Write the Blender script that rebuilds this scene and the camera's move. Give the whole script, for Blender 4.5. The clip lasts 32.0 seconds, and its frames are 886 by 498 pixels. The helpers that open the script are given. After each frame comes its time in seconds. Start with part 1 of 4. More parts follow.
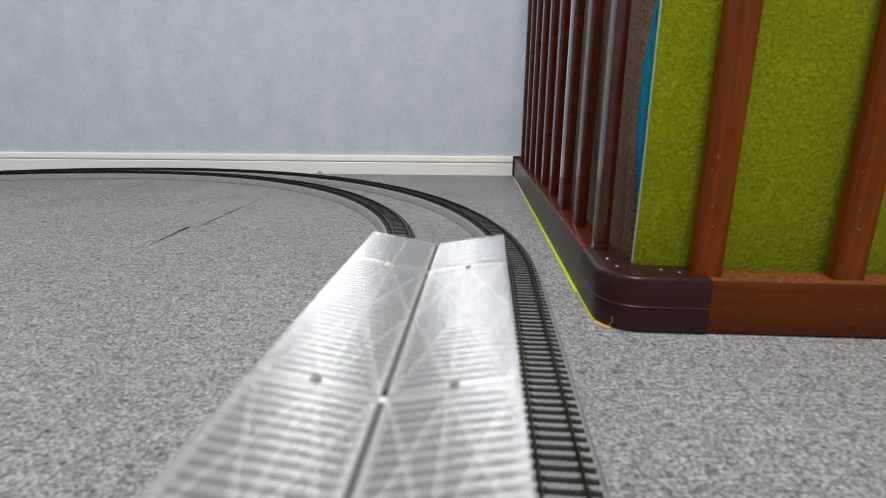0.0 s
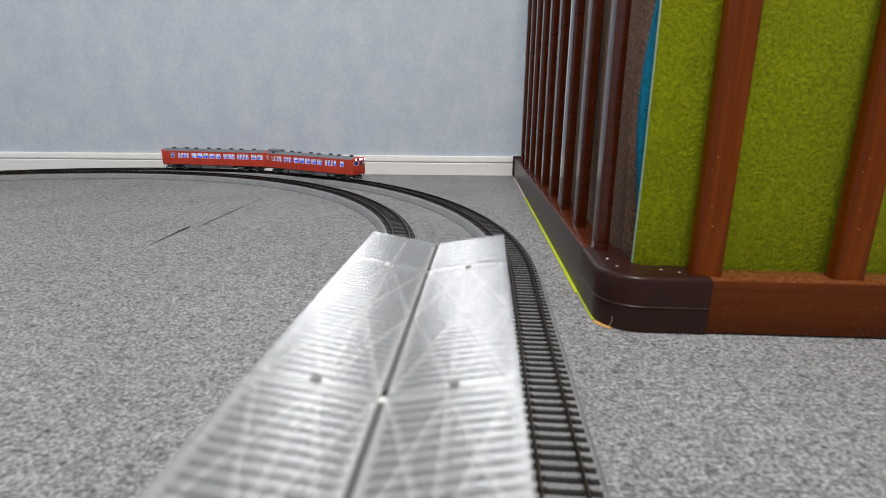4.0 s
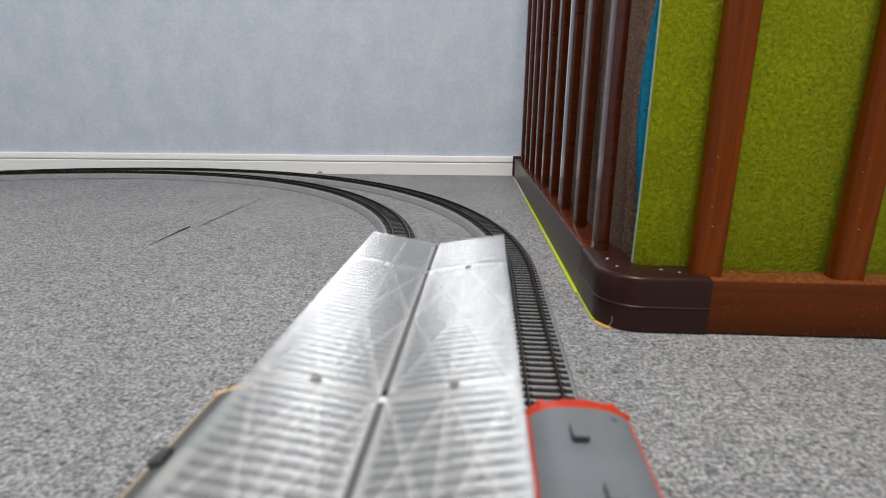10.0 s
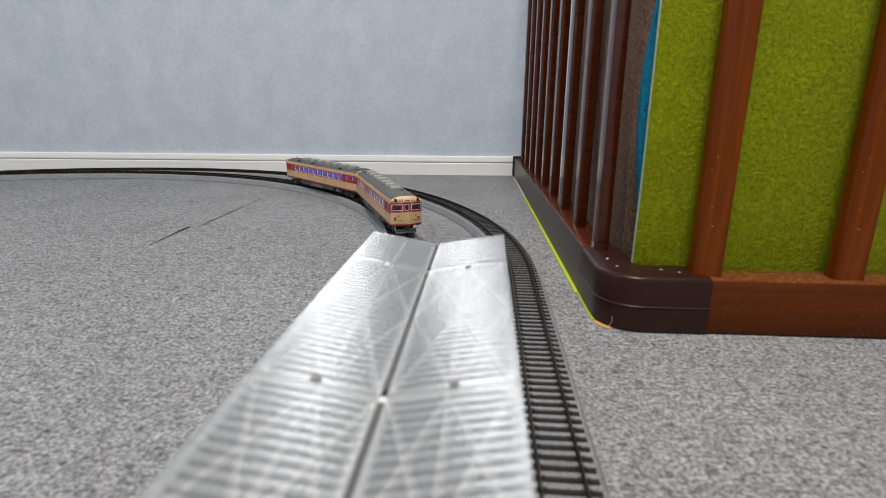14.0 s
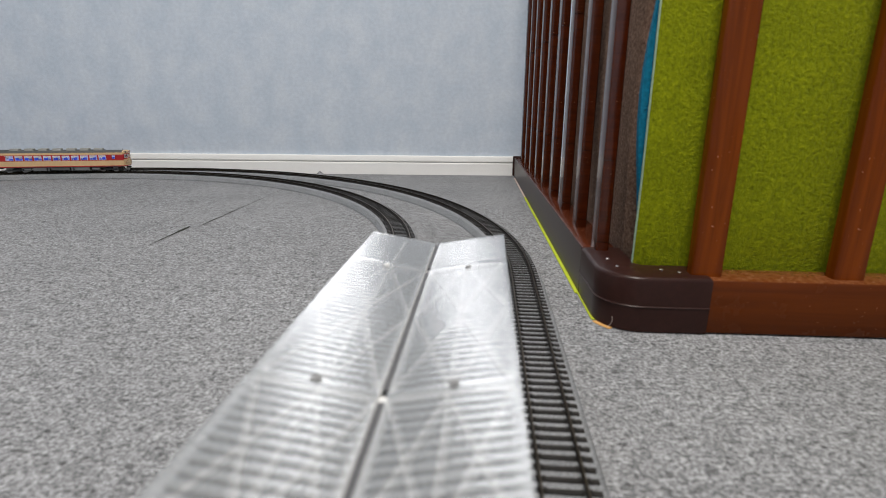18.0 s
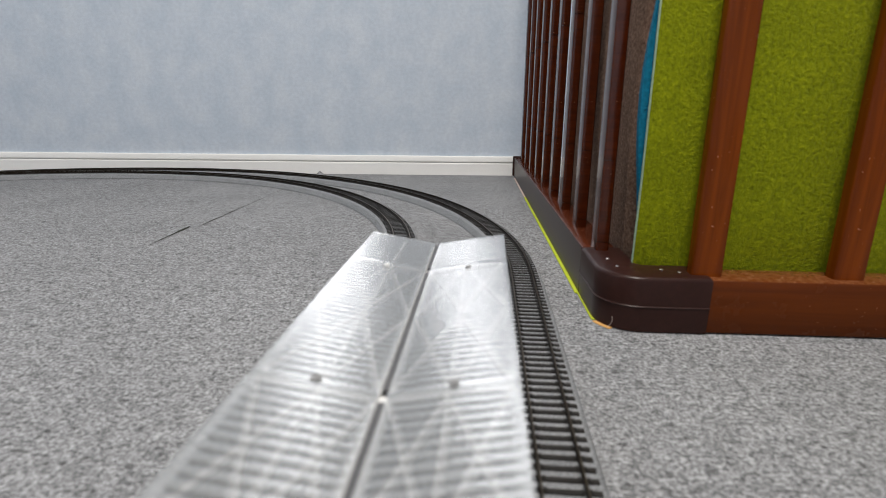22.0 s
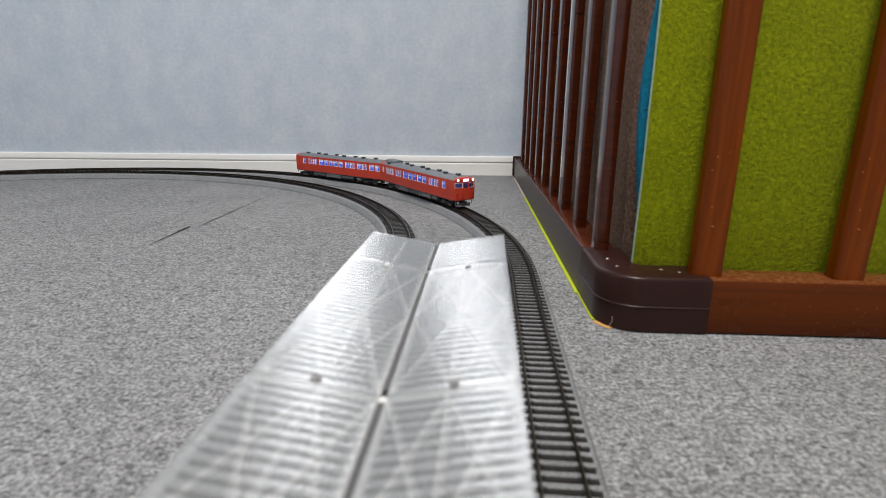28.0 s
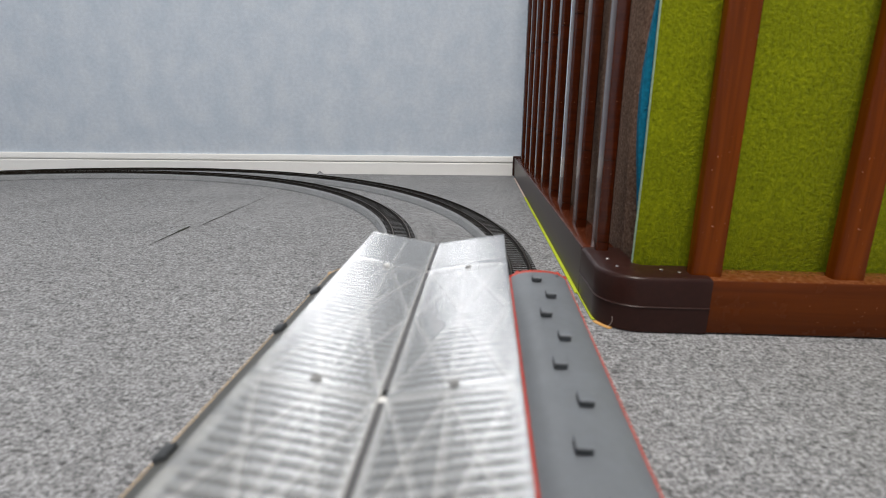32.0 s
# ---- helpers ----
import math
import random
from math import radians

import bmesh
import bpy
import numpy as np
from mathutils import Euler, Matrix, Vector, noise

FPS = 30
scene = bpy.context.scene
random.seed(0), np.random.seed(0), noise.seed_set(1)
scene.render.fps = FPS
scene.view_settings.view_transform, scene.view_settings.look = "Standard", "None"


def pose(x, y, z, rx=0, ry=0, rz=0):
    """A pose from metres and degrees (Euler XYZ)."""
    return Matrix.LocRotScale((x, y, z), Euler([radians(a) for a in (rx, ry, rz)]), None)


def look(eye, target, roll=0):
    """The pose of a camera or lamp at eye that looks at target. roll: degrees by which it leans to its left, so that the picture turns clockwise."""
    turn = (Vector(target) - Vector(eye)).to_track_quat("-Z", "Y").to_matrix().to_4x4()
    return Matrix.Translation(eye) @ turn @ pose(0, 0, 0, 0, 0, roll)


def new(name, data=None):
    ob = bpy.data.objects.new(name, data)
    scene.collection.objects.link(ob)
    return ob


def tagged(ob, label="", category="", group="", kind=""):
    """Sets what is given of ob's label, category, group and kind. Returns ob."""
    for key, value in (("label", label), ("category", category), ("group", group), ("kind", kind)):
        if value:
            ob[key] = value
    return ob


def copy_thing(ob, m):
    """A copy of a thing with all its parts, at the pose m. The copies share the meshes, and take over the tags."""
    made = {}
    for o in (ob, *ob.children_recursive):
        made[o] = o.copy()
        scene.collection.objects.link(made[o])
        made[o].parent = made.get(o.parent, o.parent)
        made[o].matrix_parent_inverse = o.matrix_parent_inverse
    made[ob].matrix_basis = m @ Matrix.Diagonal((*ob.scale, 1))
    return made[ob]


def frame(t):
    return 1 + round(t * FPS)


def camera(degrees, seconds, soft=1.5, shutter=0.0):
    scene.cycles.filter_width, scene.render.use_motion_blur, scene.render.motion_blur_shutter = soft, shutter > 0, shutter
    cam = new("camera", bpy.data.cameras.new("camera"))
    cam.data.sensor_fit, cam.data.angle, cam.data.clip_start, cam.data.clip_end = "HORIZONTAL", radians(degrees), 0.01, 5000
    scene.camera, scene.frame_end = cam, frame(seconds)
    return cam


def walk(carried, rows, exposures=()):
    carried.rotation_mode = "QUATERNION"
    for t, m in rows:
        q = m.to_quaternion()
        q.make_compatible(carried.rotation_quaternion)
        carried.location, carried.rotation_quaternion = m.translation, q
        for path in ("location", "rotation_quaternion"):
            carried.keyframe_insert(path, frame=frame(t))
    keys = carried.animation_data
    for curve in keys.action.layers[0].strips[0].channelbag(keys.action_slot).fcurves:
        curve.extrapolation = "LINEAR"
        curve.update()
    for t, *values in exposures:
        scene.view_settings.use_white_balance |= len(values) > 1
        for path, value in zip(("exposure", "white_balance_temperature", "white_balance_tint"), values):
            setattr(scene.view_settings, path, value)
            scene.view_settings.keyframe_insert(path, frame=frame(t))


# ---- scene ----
# camera: stands still on the platform roof, looking along the track
cam = camera(79.6, 32.0, 0.6)
EYE = pose(0, 0, 0.1551, 74.65, -0.484, 3.184)
walk(cam, [(0.0, EYE), (32.0, EYE)])
cam.data.dof.use_dof = True
cam.data.dof.focus_distance = 0.90
cam.data.dof.aperture_fstop = 11.5

# light: added round ceiling lamp, daylight from unseen windows, far and to the left
world = bpy.data.worlds.new("world")
scene.world = world
world.use_nodes = True
world.node_tree.nodes["Background"].inputs[0].default_value = (0.75, 0.85, 1.0, 1)
world.node_tree.nodes["Background"].inputs[1].default_value = 0.3


def lamp(name, shape, size, size_y, watts, colour, m):
    data = bpy.data.lights.new(name, "AREA")
    data.shape, data.size, data.size_y, data.energy, data.color = shape, size, size_y, watts, colour
    ob = new(name, data)
    ob.matrix_world = m
    return ob


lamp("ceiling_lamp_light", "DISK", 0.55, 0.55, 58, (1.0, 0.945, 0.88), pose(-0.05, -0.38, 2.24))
# daylight in the narrow far window; the side window's lamp is added fill
lamp("window_light", "RECTANGLE", 0.13, 0.85, 1.75, (0.95, 0.97, 1.0), look((-0.165, 1.245, 0.835), (-0.165, 0.2, 0.835)))
lamp("window_light", "RECTANGLE", 1.5, 1.05, 7.0, (0.90, 0.95, 1.0), look((-2.42, -0.5, 1.45), (0, -0.5, 1.45)))
scene.view_settings.exposure = 0.0


# ---- materials ----
def material(name, colour, rough=0.6, metal=0.0):
    m = bpy.data.materials.new(name)
    m.use_nodes = True
    b = m.node_tree.nodes["Principled BSDF"]
    b.inputs["Base Color"].default_value = (*colour, 1)
    b.inputs["Roughness"].default_value = rough
    b.inputs["Metallic"].default_value = metal
    return m


def node(m, kind, **values):
    n = m.node_tree.nodes.new(kind)
    for key, value in values.items():
        n.inputs[key].default_value = value
    return n


def link(m, a, b):
    m.node_tree.links.new(a, b)


def bsdf(m):
    return m.node_tree.nodes["Principled BSDF"]


def coords(m, scale=(1, 1, 1), turn=(0, 0, 0)):
    t = node(m, "ShaderNodeTexCoord")
    p = node(m, "ShaderNodeMapping", Scale=scale, Rotation=turn)
    link(m, t.outputs["Object"], p.inputs["Vector"])
    return p.outputs["Vector"]


def noise_tex(m, vec, scale, detail=3.0, rough=0.5, distortion=0.0):
    n = node(m, "ShaderNodeTexNoise", Scale=scale, Detail=detail, Roughness=rough, Distortion=distortion)
    link(m, vec, n.inputs["Vector"])
    return n.outputs["Fac"]


def ramp(m, fac, stops):
    r = node(m, "ShaderNodeValToRGB")
    e = r.color_ramp.elements
    while len(e) < len(stops):
        e.new(0.5)
    for i, (at, c) in enumerate(stops):
        e[i].position, e[i].color = at, (*c, 1)
    link(m, fac, r.inputs["Fac"])
    return r.outputs["Color"]


def mix(m, a, b, fac, mode="MIX"):
    n = node(m, "ShaderNodeMix")
    n.data_type, n.blend_type = "RGBA", mode
    for sock, v in ((n.inputs["Factor"], fac), (n.inputs["A"], a), (n.inputs["B"], b)):
        if isinstance(v, bpy.types.NodeSocket):
            link(m, v, sock)
        elif isinstance(v, (int, float)):
            sock.default_value = v
        else:
            sock.default_value = (*v, 1)
    return n.outputs["Result"]


def bump(m, height, strength, distance):
    n = node(m, "ShaderNodeBump", Strength=strength, Distance=distance)
    link(m, height, n.inputs["Height"])
    link(m, n.outputs["Normal"], bsdf(m).inputs["Normal"])


def colour_in(m, c):
    link(m, c, bsdf(m).inputs["Base Color"])


# ---- geometry helpers ----
def box(bm, x0, x1, y0, y1, z0, z1):
    v = [bm.verts.new(p) for p in ((x0, y0, z0), (x1, y0, z0), (x1, y1, z0), (x0, y1, z0), (x0, y0, z1), (x1, y0, z1), (x1, y1, z1), (x0, y1, z1))]
    for f in ((3, 2, 1, 0), (4, 5, 6, 7), (0, 1, 5, 4), (1, 2, 6, 5), (2, 3, 7, 6), (3, 0, 4, 7)):
        bm.faces.new([v[i] for i in f])
    return v


def rounded_box(bm, x0, x1, y0, y1, z0, z1, r, segments=2):
    t = bmesh.new()
    box(t, x0, x1, y0, y1, z0, z1)
    bmesh.ops.bevel(t, geom=t.edges[:], offset=r, segments=segments, profile=0.5, affect="EDGES")
    merge(bm, t)


def merge(bm, other, m=None):
    if m is not None:
        bmesh.ops.transform(other, matrix=m, verts=other.verts[:])
    me = bpy.data.meshes.new("tmp")
    other.to_mesh(me)
    other.free()
    bm.from_mesh(me)
    bpy.data.meshes.remove(me)


def tube(bm, a, b, r0, r1=None, n=12):
    a, b = Vector(a), Vector(b)
    r1 = r0 if r1 is None else r1
    m = Matrix.Translation((a + b) / 2) @ (b - a).to_track_quat("Z", "Y").to_matrix().to_4x4()
    bmesh.ops.create_cone(bm, cap_ends=True, segments=n, radius1=r0, radius2=r1, depth=(b - a).length, matrix=m)


def sweep(bm, profile, stations, closed=True, caps=True):
    """Rings of the profile (pairs across, up) at stations, each a function of such a pair."""
    rings = [[bm.verts.new(st(a, b)) for a, b in profile] for st in stations]
    n = len(profile)
    for p, q in zip(rings, rings[1:]):
        for i in range(n if closed else n - 1):
            j = (i + 1) % n
            bm.faces.new((p[i], p[j], q[j], q[i]))
    if caps and closed:
        bm.faces.new(rings[0][::-1])
        bm.faces.new(rings[-1])
    return rings


def finish(bm, smooth):
    bmesh.ops.recalc_face_normals(bm, faces=bm.faces[:])
    if smooth:
        for f in bm.faces:
            f.smooth = True
        for e in bm.edges:
            if len(e.link_faces) == 2 and e.calc_face_angle(3.0) > radians(smooth):
                e.smooth = False


def part(name, bm, mat, parent=None, label="", smooth=30, m=None):
    finish(bm, smooth)
    me = bpy.data.meshes.new(name)
    bm.to_mesh(me)
    bm.free()
    me.materials.append(mat)
    ob = new(name, me)
    if m is not None:
        ob.matrix_basis = m
    if parent is not None:
        ob.parent = parent
    if label:
        ob["label"] = label
    return ob


def share(name, ob, parent, m):
    """Another object on ob's mesh."""
    o = new(name, ob.data)
    o.parent = parent
    o.matrix_basis = m
    return o


# ---- materials of the place ----
def carpet_material():
    m = material("grey_needle_felt_carpet", (0.3, 0.3, 0.31), 0.95)
    v = coords(m, (1, 1.0, 1))
    fine = noise_tex(m, coords(m, (430, 470, 400)), 1.0, 3, 0.65, 0.4)
    fleck = noise_tex(m, coords(m, (190, 240, 300), (0, 0, 0.12)), 1.0, 2, 0.5, 0.6)
    wide = noise_tex(m, v, 9.0, 3, 0.5)
    a = ramp(m, fine, [(0.36, (0.150, 0.150, 0.151)), (0.50, (0.340, 0.340, 0.342)), (0.64, (0.54, 0.54, 0.543))])
    b = ramp(m, fleck, [(0.32, (0.56, 0.56, 0.56)), (0.42, (0.90, 0.90, 0.90)), (0.60, (1.07, 1.07, 1.07))])
    c = mix(m, a, b, 1.0, "MULTIPLY")
    clump = noise_tex(m, coords(m, (80, 100, 120), (0, 0, -0.1)), 1.0, 3, 0.6, 0.4)
    c = mix(m, c, ramp(m, clump, [(0.36, (0.82, 0.82, 0.82)), (0.60, (1.06, 1.06, 1.06))]), 1.0, "MULTIPLY")
    c = mix(m, c, ramp(m, wide, [(0.3, (0.685, 0.695, 0.715)), (0.7, (0.795, 0.805, 0.825))]), 1.0, "MULTIPLY")
    colour_in(m, c)
    h = node(m, "ShaderNodeMath")
    h.operation = "ADD"
    link(m, fine, h.inputs[0])
    link(m, fleck, h.inputs[1])
    bump(m, h.outputs[0], 0.5, 0.0016)
    bsdf(m).inputs["Specular IOR Level"].default_value = 0.1
    return m


def wallpaper_material():
    m = material("pale_blue_wallpaper", (0.5, 0.57, 0.62), 0.75)
    v = coords(m)
    cloud = noise_tex(m, coords(m, (1.15, 1, 1)), 15.0, 6, 0.62, 0.0)
    streak = noise_tex(m, coords(m, (120, 120, 150)), 1.0, 3, 0.6)
    c = ramp(m, cloud, [(0.36, (0.495, 0.565, 0.65)), (0.5, (0.54, 0.60, 0.68)), (0.64, (0.585, 0.638, 0.705))])
    c = mix(m, c, ramp(m, streak, [(0.36, (0.91, 0.91, 0.915)), (0.64, (1, 1, 1))]), 1.0, "MULTIPLY")
    colour_in(m, c)
    bump(m, noise_tex(m, v, 420.0, 4, 0.65), 0.35, 0.0012)
    return m


def wood_material(name, dark, light, rough=0.32, run=(130, 130, 6), gloss=0.2, dust=(0.24, 0.10, 0.045)):
    m = material(name, light, rough)
    grain = noise_tex(m, coords(m, run), 1.0, 4, 0.6, 0.8)
    wear = noise_tex(m, coords(m), 55.0, 4, 0.6)
    c = ramp(m, grain, [(0.3, dark), (0.7, light)])
    chips = noise_tex(m, coords(m), 420.0, 2, 0.5)
    c = mix(m, c, ramp(m, chips, [(0.735, (0, 0, 0)), (0.76, (0.30, 0.17, 0.11))]), 1.0, "ADD")
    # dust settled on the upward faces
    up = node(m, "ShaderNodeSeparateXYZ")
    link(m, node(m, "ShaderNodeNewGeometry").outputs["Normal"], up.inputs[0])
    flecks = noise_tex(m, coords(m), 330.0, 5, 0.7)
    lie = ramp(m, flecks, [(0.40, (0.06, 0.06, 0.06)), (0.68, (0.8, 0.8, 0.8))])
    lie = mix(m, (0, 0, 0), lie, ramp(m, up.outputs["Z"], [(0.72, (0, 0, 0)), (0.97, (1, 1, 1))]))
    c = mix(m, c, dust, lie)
    colour_in(m, c)
    r = ramp(m, wear, [(0.35, (rough * 0.75,) * 3), (0.7, (rough * 1.4,) * 3)])
    link(m, r, bsdf(m).inputs["Roughness"])
    bump(m, wear, 0.12, 0.0006)
    bsdf(m).inputs["Specular IOR Level"].default_value = gloss
    return m


def felt_material(name, dark, mid, light, scale=360.0):
    m = material(name, mid, 0.95)
    f = noise_tex(m, coords(m, (1.15, 1, 1)), scale, 5, 0.7, 0.0)
    big = noise_tex(m, coords(m), 28.0, 3, 0.5)
    c = ramp(m, f, [(0.3, dark), (0.5, mid), (0.72, light)])
    c = mix(m, c, ramp(m, big, [(0.3, (0.90, 0.90, 0.90)), (0.7, (1, 1, 1))]), 1.0, "MULTIPLY")
    colour_in(m, c)
    bump(m, f, 0.8, 0.003)
    bsdf(m).inputs["Sheen Weight"].default_value = 0.03
    bsdf(m).inputs["Specular IOR Level"].default_value = 0.1
    return m


def speckle_material(name, dark, light, rough=0.7, scale=900.0, depth=0.0006, strength=0.4, cloud=0.85):
    m = material(name, light, rough)
    f = noise_tex(m, coords(m), scale, 4, 0.65)
    w = noise_tex(m, coords(m), 40.0, 3, 0.5)
    c = ramp(m, f, [(0.33, dark), (0.66, light)])
    c = mix(m, c, ramp(m, w, [(0.3, (cloud, cloud, cloud)), (0.7, (1, 1, 1))]), 1.0, "MULTIPLY")
    colour_in(m, c)
    bump(m, f, strength, depth)
    return m


ADDED_LAMP_COVER = material("added_glowing_cover", (0.85, 0.83, 0.78), 0.5)
bsdf(ADDED_LAMP_COVER).inputs["Emission Color"].default_value = (1.0, 0.94, 0.87, 1)
bsdf(ADDED_LAMP_COVER).inputs["Emission Strength"].default_value = 5.0
CARPET = carpet_material()
WALLPAPER = wallpaper_material()
BASEBOARD = speckle_material("off_white_baseboard_vinyl", (0.84, 0.83, 0.81), (0.87, 0.86, 0.84), 0.45, 300.0, 0.0002, 0.05, 0.97)
CEILING = speckle_material("white_ceiling_paper", (0.72, 0.72, 0.71), (0.8, 0.8, 0.79), 0.85, 200.0)
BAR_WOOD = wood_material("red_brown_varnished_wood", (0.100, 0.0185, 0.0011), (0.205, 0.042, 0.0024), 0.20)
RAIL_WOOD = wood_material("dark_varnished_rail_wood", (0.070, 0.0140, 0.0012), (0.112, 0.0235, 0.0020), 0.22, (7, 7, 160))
# darker copy of the wood: the side panel's shade is put into its colour
SHADED_SIDE_WOOD = wood_material("side_wood_with_shade", (0.034, 0.0058, 0.0010), (0.068, 0.0110, 0.0015), 0.18, (7, 7, 160), 0.5, (0.12, 0.036, 0.018))
CORNER_PLASTIC = speckle_material("dark_brown_plastic", (0.0250, 0.0088, 0.0066), (0.0340, 0.0120, 0.0090), 0.32, 250.0, 0.0002, 0.15)
bsdf(CORNER_PLASTIC).inputs["Specular IOR Level"].default_value = 0.24
GREEN_FELT = felt_material("lime_green_felt", (0.140, 0.165, 0.0015), (0.226, 0.256, 0.003), (0.335, 0.373, 0.006), 330.0)
CUT_EDGE = speckle_material("pale_green_felt_edge", (0.30, 0.42, 0.26), (0.46, 0.60, 0.42), 0.9)
BLUE_FELT = felt_material("blue_felt", (0.004, 0.10, 0.17), (0.006, 0.16, 0.27), (0.01, 0.22, 0.36))
BROWN_FELT = felt_material("brown_felt", (0.08, 0.044, 0.030), (0.20, 0.118, 0.080), (0.38, 0.25, 0.18), 420.0)
MAT_YELLOW = speckle_material("yellow_green_mat_edge", (0.42, 0.50, 0.015), (0.52, 0.60, 0.03), 0.8)
MAT_ORANGE = speckle_material("orange_mat_edge", (0.6, 0.3, 0.08), (0.75, 0.42, 0.14), 0.8)
MAT_BEIGE = speckle_material("beige_backing", (0.55, 0.42, 0.36), (0.7, 0.57, 0.5), 0.8)
SEAM = speckle_material("dark_carpet_gap", (0.006, 0.007, 0.003), (0.020, 0.023, 0.010), 0.95)
NAIL = material("steel_nail", (0.5, 0.47, 0.45), 0.35, 1.0)
BALLAST = speckle_material("grey_ballast_plastic", (0.105, 0.112, 0.120), (0.42, 0.43, 0.445), 0.85, 1100.0, 0.0012, 0.9)
SLEEPER = speckle_material("dark_brown_sleeper_plastic", (0.008, 0.0066, 0.0056), (0.015, 0.012, 0.010), 0.55, 500.0)
RAIL_HEAD = speckle_material("bright_rail_head", (0.12, 0.100, 0.078), (0.20, 0.172, 0.14), 0.36, 150.0, 0.0001, 0.1)
bsdf(RAIL_HEAD).inputs["Metallic"].default_value = 1.0
RAIL = speckle_material("brown_rail_side", (0.022, 0.017, 0.012), (0.05, 0.040, 0.030), 0.5, 150.0, 0.0001, 0.1)
bsdf(RAIL).inputs["Metallic"].default_value = 1.0

# ---- room ----
WALL_TURN = math.degrees(math.atan(0.0453))
WALL = pose(0, 1.201, 0, 0, 0, WALL_TURN)
X0, X1, Y1, TOP = -2.4, 1.9, -1.9, 2.35


def setting(name, bm, mat, label, m=None, smooth=0):
    return tagged(part(name, bm, mat, None, "", smooth, m), label, "", "", "structure")


def build_room():
    bm = bmesh.new()
    box(bm, X0 - 0.1, X1 + 0.1, Y1 - 0.1, 1.7, -0.02, 0)
    setting("floor", bm, CARPET, "mottled grey needle felt carpet floor")
    bm = bmesh.new()
    for a in ((-2.9, -0.245, 0, TOP), (-0.085, 2.4, 0, TOP), (-0.245, -0.085, 0, 0.40), (-0.245, -0.085, 1.27, TOP)):
        box(bm, a[0], a[1], 0, 0.1, a[2], a[3])
    setting("wall_north", bm, WALLPAPER, "pale blue wall with mottled wallpaper", WALL)
    bm = bmesh.new()
    box(bm, X1, X1 + 0.1, Y1, 1.6, 0, TOP)
    setting("wall_east", bm, WALLPAPER, "pale blue wallpapered side wall")
    bm = bmesh.new()
    box(bm, X0 - 0.1, X1 + 0.1, Y1 - 0.1, Y1, 0, TOP)
    setting("wall_south", bm, WALLPAPER, "pale blue wallpapered wall")
    bm = bmesh.new()
    # unseen opening, added so the left fill lamp has a window
    for a in ((Y1, 1.6, 0, 0.9), (Y1, 1.6, 2.0, TOP), (Y1, -1.3, 0.9, 2.0), (0.3, 1.6, 0.9, 2.0)):
        box(bm, X0 - 0.1, X0, *a)
    setting("wall_west", bm, WALLPAPER, "pale blue wallpapered wall with an opening added for fill light")
    bm = bmesh.new()
    box(bm, X0 - 0.1, X1 + 0.1, Y1 - 0.1, 1.7, TOP, TOP + 0.05)
    setting("ceiling", bm, CEILING, "plain white papered ceiling")
    # narrow far window above the view, placed and sized for its reflection in the roof
    win = setting("window_1", bmesh.new(), BASEBOARD, "narrow white framed window above the tracks", WALL)
    for a in ((-0.245, -0.233, 0.40, 1.27), (-0.097, -0.085, 0.40, 1.27), (-0.233, -0.097, 0.40, 0.41), (-0.233, -0.097, 1.26, 1.27)):
        bm = bmesh.new()
        box(bm, a[0], a[1], 0.005, 0.095, a[2], a[3])
        part("window_frame", bm, BASEBOARD, win)
    # unseen fixture added around the ceiling fill lamp; its cover glows
    fix = tagged(new("ceiling_light"), "added round white ceiling light, out of view, with a frosted cover", "ceiling light")
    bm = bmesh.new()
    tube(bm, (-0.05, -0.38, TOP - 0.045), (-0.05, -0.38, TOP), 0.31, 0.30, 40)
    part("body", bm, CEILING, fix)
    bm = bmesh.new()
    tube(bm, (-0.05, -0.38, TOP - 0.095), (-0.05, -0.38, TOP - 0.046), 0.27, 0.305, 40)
    part("cover", bm, ADDED_LAMP_COVER, fix, "glowing frosted cover of the added ceiling light")
    # baseboard: two strips with a groove between, and a rounded lip
    h = 0.0415
    bm = bmesh.new()
    prof = [(0, h), (-0.0052, h), (-0.0068, h - 0.0008), (-0.0075, h - 0.0022), (-0.0075, h * 0.715), (-0.0068, h * 0.70), (-0.0020, h * 0.692),
            (-0.0020, h * 0.640), (-0.0086, h * 0.633), (-0.0098, h * 0.605), (-0.0098, 0.0), (0, 0)]
    sweep(bm, prof, [lambda a, b, x=x: (x, a, b) for x in (-2.6, 2.2)])
    setting("baseboard", bm, BASEBOARD, "off-white grooved vinyl baseboard along the wall", WALL, 30)


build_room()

# ---- slatted wooden pen ----
FX, FY, FZ = 0.0921, 0.3523, 0.0412
PITCH = 0.0876
FENCE_END = 1.192


def bar_mesh(w, d, h):
    bm = bmesh.new()
    r = 0.0022
    plan = []
    for sx, sy, a0 in ((1, 1, 0), (-1, 1, 90), (-1, -1, 180), (1, -1, 270)):
        for k in range(4):
            a = radians(a0 + 30 * k)
            plan.append((sx * (w / 2 - r) + r * math.cos(a), sy * (d / 2 - r) + r * math.sin(a)))
    sweep(bm, plan, [lambda a, b, z=z: (a, b, z) for z in (0, h / 2, h)])
    return bm


